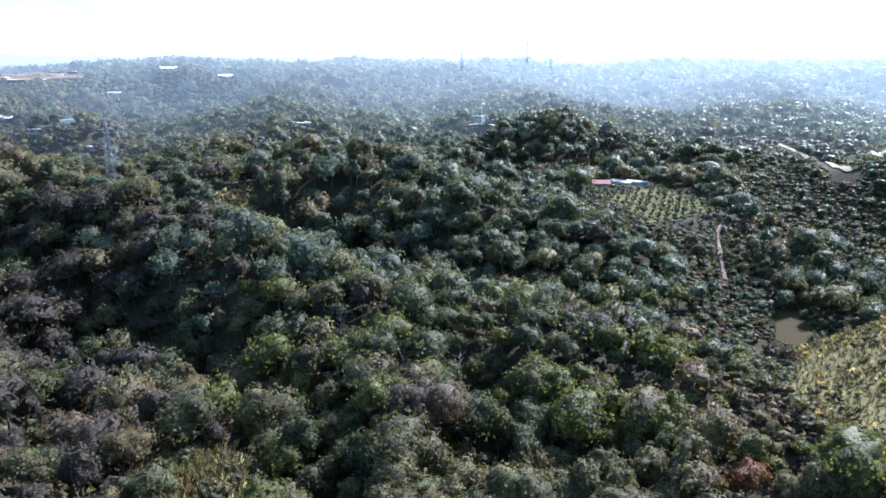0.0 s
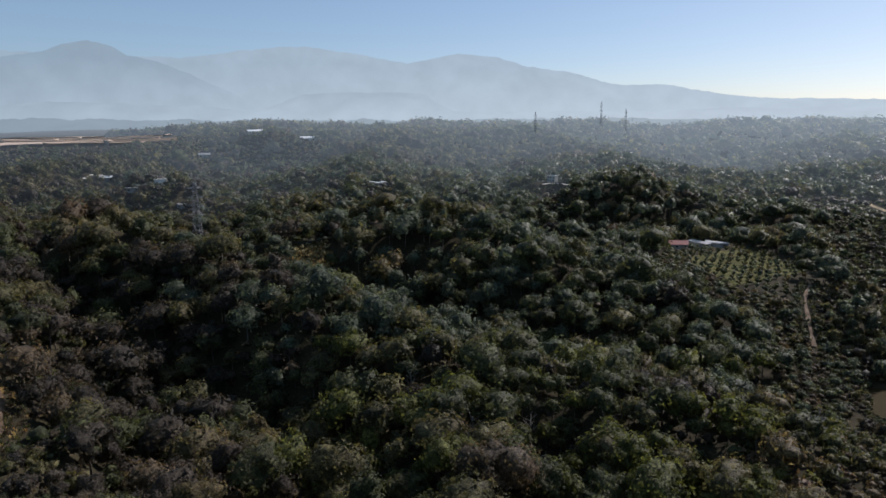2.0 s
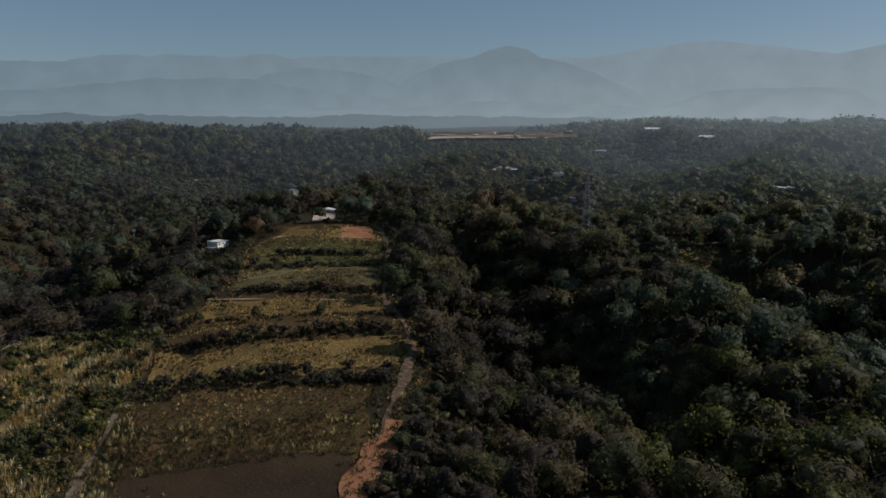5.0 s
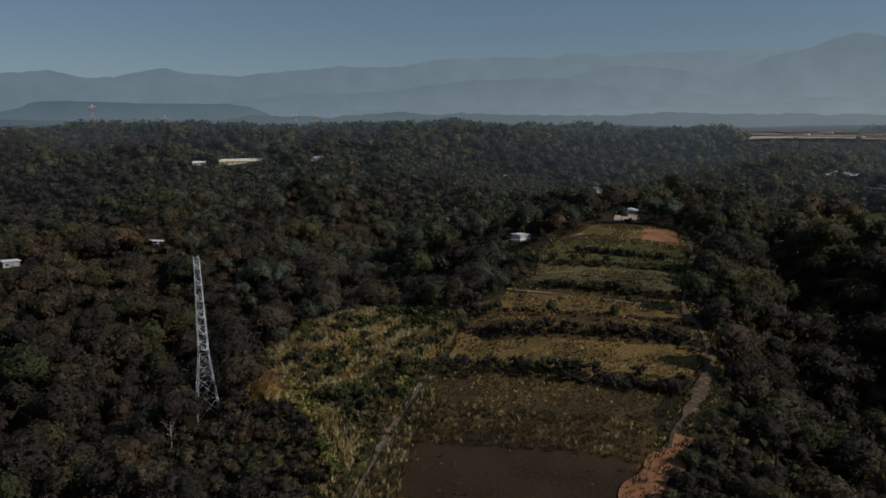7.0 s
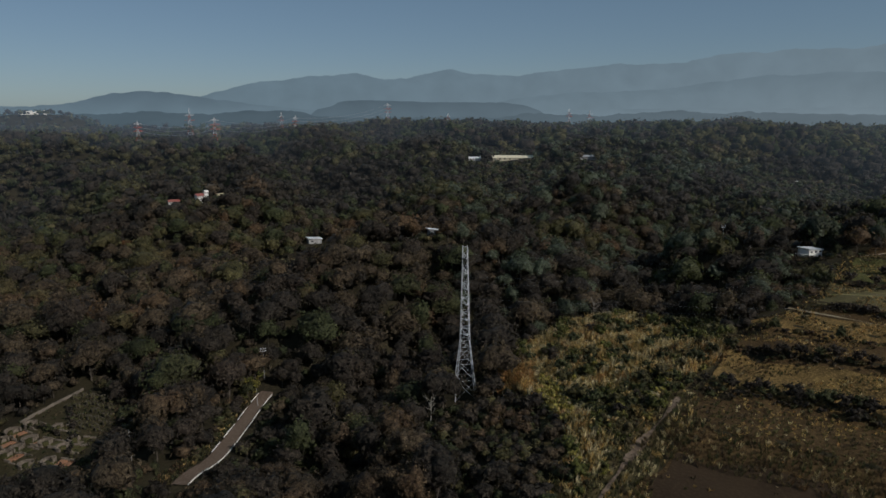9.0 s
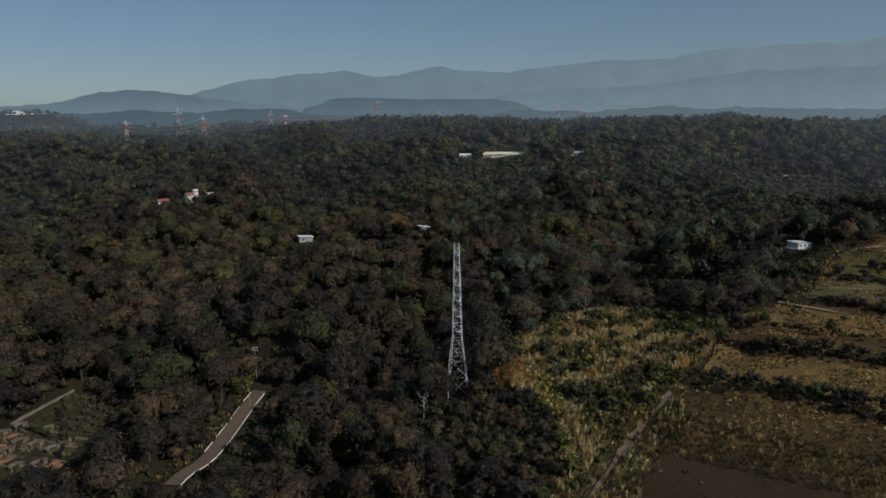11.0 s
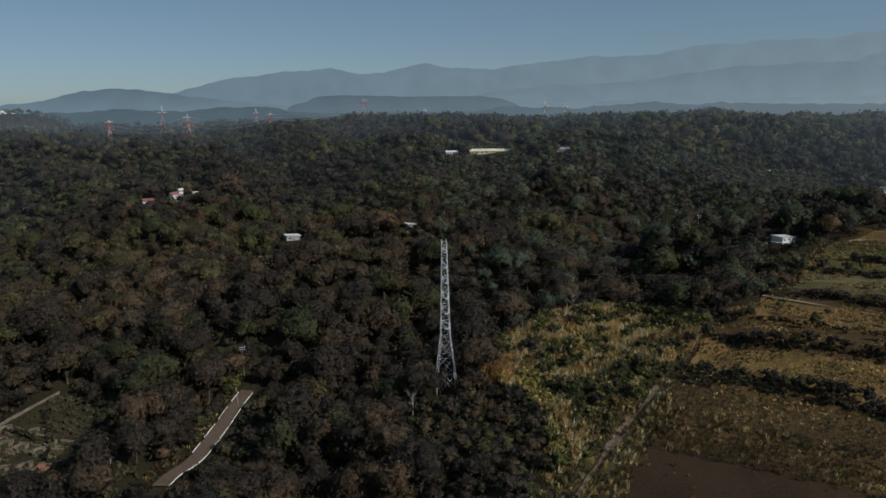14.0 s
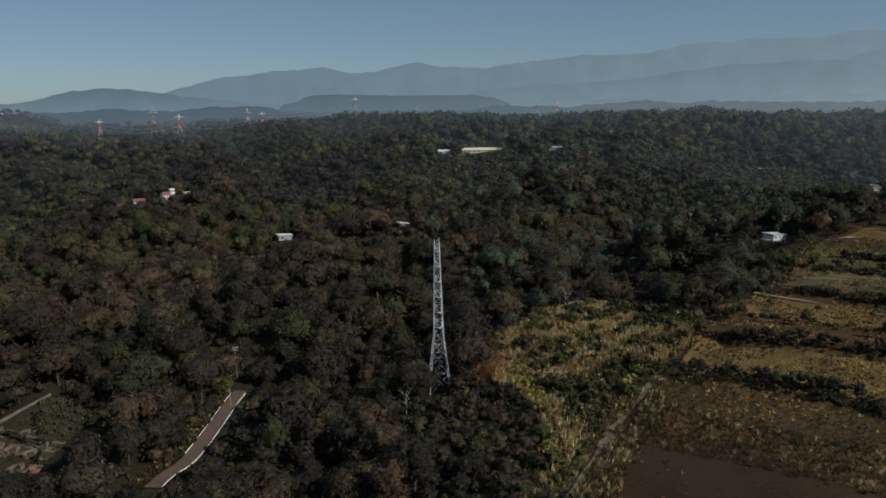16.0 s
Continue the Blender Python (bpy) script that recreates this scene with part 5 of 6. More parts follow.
wires("thin steel conductors strung between lattice pylons", (ax, ay, float(ground_z(ax, ay))), (cx, cy, float(ground_z(cx, cy))),
      [(s, h, h + 3) for h in (28.6, 35.2, 41.6) for s in (-4.0, 4.0)], 9, 0.007)
chain = []
for turn, far, top in ((108.4, 1150, -0.42), (102.9, 1240, -0.12), (96.7, 1250, -0.07), (89.3, 1400, 0.95)):
    foot = float(ground_z(*bearing(turn, far))) - 1
    height = EYE + far * math.tan(radians(top)) - foot
    shape = [(0, height * 0.12), (height * 0.5, height * 0.05), (height, 0.6)]
    _, px_, py_ = pylon("far red and white banded lattice pylon", turn, far, shape, (height * 0.62, height * 0.76, height * 0.9), height * 0.13, turn, 0.22, 5, [WHITE_PAINT, RED_PAINT], 0.6, group="far pylons", foot=foot)
    chain.append((px_, py_, foot, height))
for turn, far, el in ((97.8, 1737, 0.21), (104.7, 1750, 0.5), (74.6, 1700, 0.42), (73.0, 1700, 0.3), (84.4, 1502, 0.1)):
    height = EYE + far * math.tan(radians(el)) - float(ground_z(*bearing(turn, far)))
    pylon("far pale lattice pylon on the plain", turn, far, [(0, height * 0.12), (height * 0.5, height * 0.05), (height, 0.6)], (height * 0.65, height * 0.8), height * 0.12, turn, 0.24, 5, [WHITE_PAINT, RED_PAINT], 0.6, group="far pylons")
for (xa, ya, za, ha), (xb, yb, zb, hb) in zip(chain, chain[1:]):
    wires("pale conductors sagging between far pylons", (xa, ya, za), (xb, yb, zb), [(0, ha * f, hb * f) for f in (0.64, 0.78, 0.92)], 9, 0.22, 16)
for turn, far, el, r in ((-1.4, 1122, 0.26, 0.2), (-6.6, 1300, 1.01, 0.2), (-8.5, 1300, 0.47, 0.2)):
    height = EYE + far * math.tan(radians(el)) - float(ground_z(*bearing(turn, far)))
    pylon("dark slender lattice mast on the ridge", turn, far, [(0, 2.2), (height * 0.6, 1.2), (height, 0.7)], (height * 0.7, height * 0.85), 1.5, turn, r, 1, [DULL_STEEL], 0.55, name="mast", group="ridge masts")

# ---- poles ----
POLE_GREY = earth_material("pole_concrete", (0.26, 0.25, 0.24), (0.33, 0.32, 0.3), (0.34, 0.33, 0.31), 2.0, 0.4, 0.1)


def pole(label, turn, far, height, arm=1.2, name="utility_pole", r=0.16):
    x, y = bearing(turn, far)
    p = new(name)
    p.matrix_basis = pose(x, y, float(ground_z(x, y)), 0, 0, turn)
    bm = bmesh.new()
    bmesh.ops.create_cone(bm, cap_ends=True, segments=8, radius1=r, radius2=r * 0.65, depth=height + 0.6, matrix=Matrix.Translation((0, 0, height / 2 - 0.3)))
    part("shaft", bm, POLE_GREY, p)
    if arm:
        for h in (height - 0.5, height - 1.3):
            bm = bmesh.new()
            beam(bm, (-arm, 0, h), (arm, 0, h), 0.08)
            part("cross_arm", bm, STEEL, p)
            for s in (-0.85, 0.85):
                bm = bmesh.new()
                bmesh.ops.create_cone(bm, cap_ends=True, segments=6, radius1=0.11, radius2=0.07, depth=0.35, matrix=Matrix.Translation((arm * s, 0, h + 0.25)))
                part("insulator", bm, WHITE_PAINT, p)
    return tagged(p, label, "pole", "utility poles")


for turn, far, height in ((62.4, 358, 11), (58.6, 372, 13), (105.1, 394, 12), (100.2, 221, 11), (101.7, 411, 12), (66.5, 300, 11), (60.4, 350, 10)):
    pole("grey concrete utility pole with short cross-arms among trees", turn, far, height, 0.9, r=0.12)
pole("pale slender lamp post beside the road", 111.0, 181, 8.5, 0, "lamp_post", 0.11)
open_view(111.0, 181, 3, 8)
pole("pale slender post at the road bend", 100.9, 205, 6.0, 0, "lamp_post", 0.1)

# ---- planting: tufts, reeds, hedges, orchard ----
def tuft(rng, blades, height, spread, width):
    """A tuft of bent grass blades: vertices and triangles."""
    a = rng.uniform(0, 2 * np.pi, blades)
    root = np.stack([np.cos(a), np.sin(a)], 1) * rng.uniform(0, spread * 0.4, (blades, 1))
    lean = np.stack([np.cos(a), np.sin(a)], 1) * rng.uniform(0.2, 1.0, (blades, 1)) * spread
    h = height * rng.uniform(0.55, 1.1, blades)
    side = np.stack([-np.sin(a), np.cos(a)], 1) * width
    z0 = np.full(blades, -0.1)
    v = np.stack([np.column_stack([root - side, z0]), np.column_stack([root + side, z0]), np.column_stack([root + lean * 0.5 + side * 0.8, h * 0.7]),
                  np.column_stack([root + lean, h])], 1).reshape(-1, 3)
    k = 4 * np.arange(blades)[:, None]
    return v, np.concatenate([k + [0, 1, 2], k + [0, 2, 3]])


plant_rng = np.random.default_rng(17)
TUFTS = [tuft(plant_rng, 7, 0.55, 0.5, 0.10) for _ in range(4)]
REEDS = [tuft(plant_rng, 13, 2.2, 0.95, 0.085) for _ in range(4)]
LOW_BUSH = [crown(plant_rng, 1.15, -0.3, 1.7, 3, 24, 0.26, 0.1, 0.5) for _ in range(4)]
BIG_BUSH = [crown(plant_rng, 1.9, -0.4, 2.9, 6, 60, 0.32, 0.1, 0.45) for _ in range(3)]


def fill(rng, poly, step):
    p = np.array(poly)
    x, y = np.meshgrid(np.arange(p[:, 0].min(), p[:, 0].max(), step), np.arange(p[:, 1].min(), p[:, 1].max(), step))
    x, y = (c.ravel() + rng.uniform(-0.45, 0.45, c.size) * step for c in (x, y))
    ok = in_poly(x, y, [tuple(q) for q in poly])
    return x[ok], y[ok]


def sow(name, label, x, y, shapes, tone, size=1.0, category="grass", leaves=LEAVES):
    """Many plants in one mesh, each of one foliage."""
    z = sheet_z(x, y) + 0.2
    kind = plant_rng.integers(0, len(shapes), len(x))
    turn, s = plant_rng.uniform(0, 6.28, len(x)), size * plant_rng.uniform(0.6, 1.35, len(x))
    V, T, S, n = [], [], [], 0
    for k, (v, f) in enumerate(shapes):
        m = np.where(kind == k)[0]
        if not len(m):
            continue
        c, sn, w = np.cos(turn[m])[:, None], np.sin(turn[m])[:, None], s[m][:, None]
        V.append(np.stack([(v[:, 0] * c - v[:, 1] * sn) * w + x[m][:, None], (v[:, 0] * sn + v[:, 1] * c) * w + y[m][:, None], v[:, 2] * w + z[m][:, None]], -1).reshape(-1, 3))
        T.append((f[None] + (n + len(v) * np.arange(len(m)))[:, None, None]).reshape(-1, 3))
        S.append(np.repeat(tone[m], len(f)))
        n += len(v) * len(m)
    ob = new(name, mesh_of(name, np.concatenate(V), [np.concatenate(T)], leaves, np.concatenate(S), smooth=len(shapes[0][0]) > 60))
    return tagged(ob, label, category, kind="stuff")


def tones(n, *share):
    """A foliage index for each of n plants: (index, share) pairs."""
    p = np.array([s for _, s in share], float)
    return plant_rng.choice([i for i, _ in share], n, p=p / p.sum())


# grass over the field, thin on the ploughed plot
x, y = fill(plant_rng, FIELD, 1.2)
far, turn = np.hypot(x, y), np.degrees(np.arctan2(-x, y))
ok = (far > 150) & ~near_line(x, y, FIELD_TRACK, 2.2) & ~near_line(x, y, SCRUB_TRACK, 1.8) & ((value_noise(x, y, 9, 71) > -0.35) | (far < 180))
ok &= ~in_poly(x, y, turns((47.4, 330), (43.0, 334), (44.0, 370), (46.2, 362))) | (value_noise(x, y, 10, 79) > 0.15)
bare = ((far > 150) & (far < 178)) | ((far > 208) & (far < 230)) | ((far > 182) & (far < 192))
ok &= ~bare | (plant_rng.random(len(x)) < 0.8)
ok |= (far < 150) & (plant_rng.random(len(x)) < 0.04)
x, y = x[ok], y[ok]
sunny = value_noise(x, y, 24, 77) + 0.5 * value_noise(x, y, 8, 78) + 0.3 * plant_rng.normal(size=len(x)) + 0.25 * (np.abs(far[ok] - 165) > 18) > 0.3
dry_tone = np.where(sunny, tones(len(x), (5, 0.42), (6, 0.1), (2, 0.38), (8, 0.1)), tones(len(x), (2, 0.38), (3, 0.5), (0, 0.1), (6, 0.02)))
sow("grass", "dry yellow and olive grass tufts on the terraces", x, y, TUFTS, dry_tone, 1.2)
# reed fringe of the ploughed plot and weeds along the plots
x, y = fill(plant_rng, turns((66.6, 143), (45.5, 138), (45.4, 153), (65.6, 160)), 1.35)
sow("reeds", "waist-high weeds and dry reeds between two plots", x, y, REEDS, tones(len(x), (2, 0.4), (3, 0.3), (6, 0.12), (0, 0.18)), 0.6)
x, y = fill(plant_rng, turns((76, 106), (75.5, 130), (72, 152), (68, 170), (63.4, 176), (63.6, 150), (66, 138), (67, 120), (70, 104)), 1.2)
ok = ~near_line(x, y, SCRUB_TRACK, 0.5)
sow("reeds", "dry reeds and weeds on both sides of a dirt track", x[ok], y[ok], REEDS, tones(ok.sum(), (2, 0.36), (3, 0.22), (6, 0.14), (5, 0.16), (0, 0.12)), 0.62)
x, y = fill(plant_rng, turns((71.5, 112), (46.5, 110), (46.3, 117), (70, 121)), 1.5)
sow("reeds", "waist-high dry reeds before the ploughed plot", x, y, REEDS, tones(len(x), (2, 0.4), (3, 0.3), (6, 0.12), (0, 0.18)), 0.6)
x, y = np.concatenate([strip(FIELD_TRACK, w_, 1.1)[0][:, k_] for w_, k_ in ((3.4, 0), (3.4, 4), (4.6, 0), (4.6, 4))]).T
x, y = x + plant_rng.normal(0, 0.5, len(x)), y + plant_rng.normal(0, 0.5, len(y))
ok = plant_rng.random(len(x)) < 0.7
sow("grass", "rank grass and weeds along the field track", x[ok], y[ok], TUFTS, tones(ok.sum(), (2, 0.45), (3, 0.25), (0, 0.15), (5, 0.15)), 1.5)
x, y = fill(plant_rng, turns((41.6, 154), (42.8, 142), (44.2, 130), (46.2, 114), (48.2, 116), (46.0, 132), (44.4, 144), (43.2, 154)), 1.1)
ok = plant_rng.random(len(x)) < 0.45
sow("grass", "sparse weeds on the bare red bank", x[ok], y[ok], TUFTS, tones(ok.sum(), (2, 0.45), (3, 0.35), (0, 0.1), (5, 0.1)), 1.7)
# scrub slope beside the field: golden reeds and bushes
x, y = fill(plant_rng, SCRUB, 1.35)
ok = ~near_line(x, y, SCRUB_TRACK, 2.0)
x, y = x[ok], y[ok]
gold = 0.08 + value_noise(x, y, 26, 73) + 0.5 * value_noise(x, y, 9, 74) + 0.45 * (np.degrees(np.arctan2(-x, y)) > 68) - 0.1
m = gold > 0.16
sow("reeds", "tall golden reeds on the scrub slope", x[m], y[m], REEDS, tones(m.sum(), (5, 0.36), (6, 0.42), (8, 0.14), (2, 0.08)), 1.05)
m = ~m & (plant_rng.random(len(x)) < 0.7)
sow("scrub", "low green and olive scrub beside the reeds", x[m], y[m], LOW_BUSH, tones(m.sum(), (0, 0.16), (2, 0.4), (9, 0.2), (7, 0.12), (5, 0.07), (6, 0.05)), 1.0, "scrub")
x, y = fill(plant_rng, SCRUB, 6.0)
m = (plant_rng.random(len(x)) < 0.65) & ~near_line(x, y, SCRUB_TRACK, 3.0) & ~near_line(x, y, turns((78.5, 176), (75, 164), (73, 150)), 9)
sow("bushes", "taller rounded bushes on the scrub slope", x[m], y[m], BIG_BUSH, tones(m.sum(), (0, 0.4), (9, 0.25), (1, 0.1), (2, 0.25)), 1.2, "bush")
x, y = fill(plant_rng, turns((76.6, 178), (76.2, 190), (73.8, 172), (73.4, 158), (74.6, 160)), 1.2)
sow("scrub", "patch of yellow-green leafy scrub near the pylon", x, y, LOW_BUSH, tones(len(x), (7, 0.8), (5, 0.1), (2, 0.1)), 1.2, "scrub")
x, y = fill(plant_rng, turns((80, 184), (80, 197), (77.3, 199), (77.0, 184)), 1.0)
sow("reeds", "patch of orange withered ferns by the pylon", x, y, REEDS, tones(len(x), (8, 0.8), (5, 0.2)), 1.3)
# openings among the nearest trees
x, y = fill(plant_rng, REED_PATCH, 1.15)
sow("reeds", "tall feathery dry reeds in an opening of the woods", x, y, REEDS, tones(len(x), (2, 0.5), (3, 0.2), (6, 0.08), (0, 0.22)), 1.35)
x, y = fill(plant_rng, REED_PATCH, 4.2)
sow("bushes", "rounded bushes among the reeds", x, y, BIG_BUSH, tones(len(x), (0, 0.4), (2, 0.4), (3, 0.2)), 1.1, "bush")
x, y = fill(plant_rng, LIME_PATCH, 1.9)
sow("bushes", "yellow-green bushes in a gap of the woods", x, y, BIG_BUSH, tones(len(x), (9, 0.6), (2, 0.25), (7, 0.15)), 1.15, "bush")
# grass bank above the pond
x, y = fill(plant_rng, GRASS_BANK, 1.25)
ok = plant_rng.random(len(x)) < 0.9
sow("grass", "dry yellowish grass on the slope", x[ok], y[ok], REEDS, tones(ok.sum(), (6, 0.02), (5, 0.04), (2, 0.56), (3, 0.3), (7, 0.08)), 0.5)
x, y = fill(plant_rng, GRASS_BANK, 2.4)
ok = (value_noise(x, y, 14, 75) > -0.1)
sow("scrub", "low olive scrub on the dry slope", x[ok], y[ok], LOW_BUSH, tones(ok.sum(), (2, 0.6), (5, 0.08), (7, 0.14), (3, 0.18)), 0.8, "scrub")
# middle plot and orchard grass
x, y = fill(plant_rng, MIDDLE_PLOT, 2.2)
sow("scrub", "rows of low pale crops on a small plot", x, y, LOW_BUSH, tones(len(x), (2, 0.7), (6, 0.3)), 0.9, "crops")
x, y = fill(plant_rng, GRAVES, 1.5)
ok = plant_rng.random(len(x)) < np.where(np.degrees(np.arctan2(-x, y)) > 114.8, 0.3, 0.7)
sow("grass", "rough grass between the graves", x[ok], y[ok], TUFTS, tones(ok.sum(), (2, 0.35), (3, 0.3), (0, 0.35)), 1.3)
for walk_line in (((115.0, 21.2), (114.8, 22.2), (114.9, 23.4), (115.4, 24.4)), ((117.6, 21.9), (116.6, 22.3), (115.9, 22.9))):
    line = smooth_line(sights(*walk_line), 1.3)
    sow("hedge", "dark clipped hedge between two grave plots", line[:, 0], line[:, 1], LOW_BUSH, tones(len(line), (1, 0.6), (0, 0.4)), 0.9, "hedge")
# bushes round the pond and beside the orchard path
around = np.concatenate([np.array(POND).mean(0) + (ring - np.array(POND).mean(0)) * k_ for k_ in (1.08, 1.2, 1.33)])
beside = np.concatenate([strip(PATH_LINE, w_, 1.5)[0][:, k_] for w_, k_ in ((4.6, 0), (4.6, 4), (7.0, 0), (7.0, 4))])
gap = np.stack(fill(plant_rng, turns((-26.6, 246), (-29.4, 242), (-29.2, 224), (-27.0, 224)), 2.6), 1)
x, y = (np.concatenate([around, beside, gap]) + plant_rng.normal(0, 0.6, (len(around) + len(beside) + len(gap), 2))).T
sow("scrub", "low green bushes round the pond and along the orchard path", x, y, LOW_BUSH, tones(len(x), (0, 0.35), (10, 0.3), (2, 0.25), (9, 0.1)), 0.75, "scrub")
# verge of the paved road
x, y = np.concatenate([strip(ROAD_LINE, w_, 0.8)[0][:, k_] for w_, k_ in ((6.2, 4), (7.4, 4), (8.8, 4), (10.4, 4), (12.2, 4), (14.0, 4))]).T
x, y = x + plant_rng.normal(0, 0.5, len(x)), y + plant_rng.normal(0, 0.5, len(y))
sow("grass", "rank grass and weeds on the verge of a paved road", x, y, TUFTS, tones(len(x), (2, 0.45), (3, 0.25), (0, 0.2), (5, 0.1)), 1.5)
x, y = fill(plant_rng, turns((101.4, 211), (102.6, 208), (102.0, 222), (100.2, 222)), 1.6)
sow("scrub", "yellow-green leafy scrub at the head of a paved road", x, y, LOW_BUSH, tones(len(x), (9, 0.5), (7, 0.3), (2, 0.2)), 1.0, "scrub")


def shrub_model(shape, mat, name, label, category, group):
    v, f = shape
    s = new(name)
    new("crown", mesh_of("crown", v, [f], [mat], smooth=True)).parent = s
    bm = bmesh.new()
    beam(bm, (0, 0, -0.5), (0.05, 0.03, 0.9), 0.07, 5)
    part("trunk", bm, BARK, s)
    return tagged(s, label, category, group)


def plant_row(models, places, size):
    for x, y in places:
        m = pose(x, y, float(ground_z(x, y)), 0, 0, plant_rng.uniform(0, 360)) @ Matrix.Scale(size * plant_rng.uniform(0.75, 1.3), 4)
        model = models[plant_rng.integers(0, len(models))]
        if "placed" not in model:
            model["placed"] = 1
            model.matrix_basis = m
        else:
            c = copy_thing(model, pose(0, 0, 0))
            c.matrix_basis = m
    for model in models:
        if "placed" not in model:
            for o in (*model.children, model):
                bpy.data.objects.remove(o)


hedge = [shrub_model(s, mat, "hedge_shrub", "dark rounded hedge shrub on a terrace bank", "shrub", "terrace hedges") for s, mat in zip(BIG_BUSH, (LEAF_DARK, LEAF_GREEN, LEAF_DARK))]
line = []
for points, step, wide in ((((62.5, 184), (56, 182), (50, 180), (45, 178), (42.2, 180)), 2.6, 2.6), (((53, 180.5), (47, 176.5), (42.6, 177)), 2.2, 3.0), (((54.6, 262), (49, 256), (43.6, 252)), 2.6, 1.6),
                           (((61, 209), (52, 207), (42, 207)), 4.4, 0.8), (((51.6, 305), (47, 302), (44.2, 303)), 2.4, 1.0), (((54.5, 289), (49, 287), (43.6, 287)), 4.6, 1.0)):
    p = smooth_line(turns(*points), step)
    line += [tuple(q + plant_rng.normal(0, wide * 0.5, 2)) for q in p]
plant_row(hedge, line, 1.05)
bank_x, bank_y = [], []
for points in (((63, 181), (52, 179), (42, 178)), ((61.5, 208), (52, 206), (41.5, 206)), ((59.5, 230), (50, 228), (42, 226)), ((55.5, 261), (49, 256), (43.4, 250)), ((54.5, 288), (43.4, 286))):
    p = smooth_line(turns(*points), 0.8)
    p = p + plant_rng.normal(0, 1.3, p.shape)
    bank_x.append(p[:, 0])
    bank_y.append(p[:, 1])
x, y = np.concatenate(bank_x), np.concatenate(bank_y)
sow("scrub", "dark weeds and brambles along the terrace banks", x, y, LOW_BUSH, tones(len(x), (1, 0.4), (0, 0.2), (3, 0.25), (2, 0.15)), 0.75, "scrub")
young = [shrub_model(s, mat, "young_tree", "small young tree planted on the terraces", "tree", "terrace trees") for s, mat in zip((NEAR_CROWN[3], NEAR_CROWN[4], LOW_BUSH[0]), (LEAF_OLIVE, LEAF_GREEN, LEAF_OLIVE))]
places = []
for points, step in ((((60, 226), (51, 222), (43, 219)), 6.5), (((58, 243), (50, 240), (44, 234)), 7.5), (((54, 296), (49, 292), (44, 290)), 8), (((55, 315), (53.4, 340), (51.5, 360)), 7), (((55.2, 280), (54.3, 300)), 6), (((42.6, 250), (42.4, 320)), 7)):
    places += [tuple(q + plant_rng.normal(0, 0.9, 2)) for q in smooth_line(turns(*points), step)]
plant_row(young, places, 0.5)
orchard = [shrub_model(s, mat, "fruit_tree", "small round fruit tree in an orchard row", "tree", "orchard trees") for s, mat in zip(LOW_BUSH, (LEAF_GREY, LEAF_OLIVE, LEAF_GREY, LEAF_GREEN))]
ox, oy = np.array(ORCHARD).T
a0 = radians(18)
u, v = np.meshgrid(np.arange(-90, 90, 5.2), np.arange(-90, 90, 6.6))
x, y = ox.mean() + u.ravel() * math.cos(a0) - v.ravel() * math.sin(a0), oy.mean() + u.ravel() * math.sin(a0) + v.ravel() * math.cos(a0)
ok = in_poly(x, y, ORCHARD) & ~near_line(x, y, PATH_LINE, 3.5) & (plant_rng.random(len(x)) < 0.92)
plant_row(orchard, list(zip(x[ok] + plant_rng.normal(0, 0.3, ok.sum()), y[ok] + plant_rng.normal(0, 0.3, ok.sum())))[:300], 1.6)
x, y = fill(plant_rng, turns((57.6, 319), (57.4, 338), (55.2, 338), (55.0, 319)), 1.8)
sow("scrub", "low dark brambles on the slope below the farmhouse", x, y, LOW_BUSH, tones(len(x), (1, 0.5), (0, 0.3), (3, 0.2)), 0.8, "scrub")
# leafless pale trees
def bare_tree(rng):
    V, Q, n = [], [], 0
    runs = [([(0, 0, -0.5), (0.2, 0.1, 3.0), (0.1, 0.3, 6.5)], [0.17, 0.13, 0.05])]
    for k in range(9):
        a, h = k * 2.3, 2.2 + 0.45 * k
        r = rng.uniform(1.2, 2.4)
        mid_ = (0.45 * r * np.cos(a), 0.45 * r * np.sin(a), h + 0.6)
        tip = (r * np.cos(a), r * np.sin(a), h + rng.uniform(1.2, 2.4))
        runs.append(([(0.1, 0.1, h), mid_, tip], [0.09, 0.06, 0.03]))
        runs.append(([mid_, (mid_[0] + 0.5 * np.cos(a + 1), mid_[1] + 0.5 * np.sin(a + 1), h + 1.9)], [0.05, 0.02]))
    for pts, radii in runs:
        v, q = tube(pts, radii, 4)
        V.append(v)
        Q.append(q + n)
        n += len(v)
    return np.concatenate(V), np.concatenate(Q)


PALE_BARK = earth_material("pale_bark", (0.22, 0.2, 0.17), (0.3, 0.27, 0.23), (0.3, 0.27, 0.24), 4.0, 0.5, 0.3)
bv, bq = bare_tree(plant_rng)
bare_mesh = mesh_of("trunk", bv, [bq], [PALE_BARK], smooth=True)
BARE_PLACES = turns((111.8, 300), (86, 172), (-1.5, 172), (3.5, 165), (-8, 168), (9, 190), (17, 168), (63, 268), (-24, 176), (32, 190), (72, 262))
for x, y in BARE_PLACES:
    t = tagged(new("bare_tree"), "leafless pale grey tree among the woods", "tree", "bare trees")
    b = new("trunk", bare_mesh)
    b.parent = t
    t.matrix_basis = pose(x, y, float(ground_z(x, y)), 0, 0, plant_rng.uniform(0, 360)) @ Matrix.Scale(plant_rng.uniform(1.0, 1.35), 4)
    CLEAR_AREAS.append([(x - 2.5, y - 2.5), (x + 2.5, y - 2.5), (x + 2.5, y + 2.5), (x - 2.5, y + 2.5)])

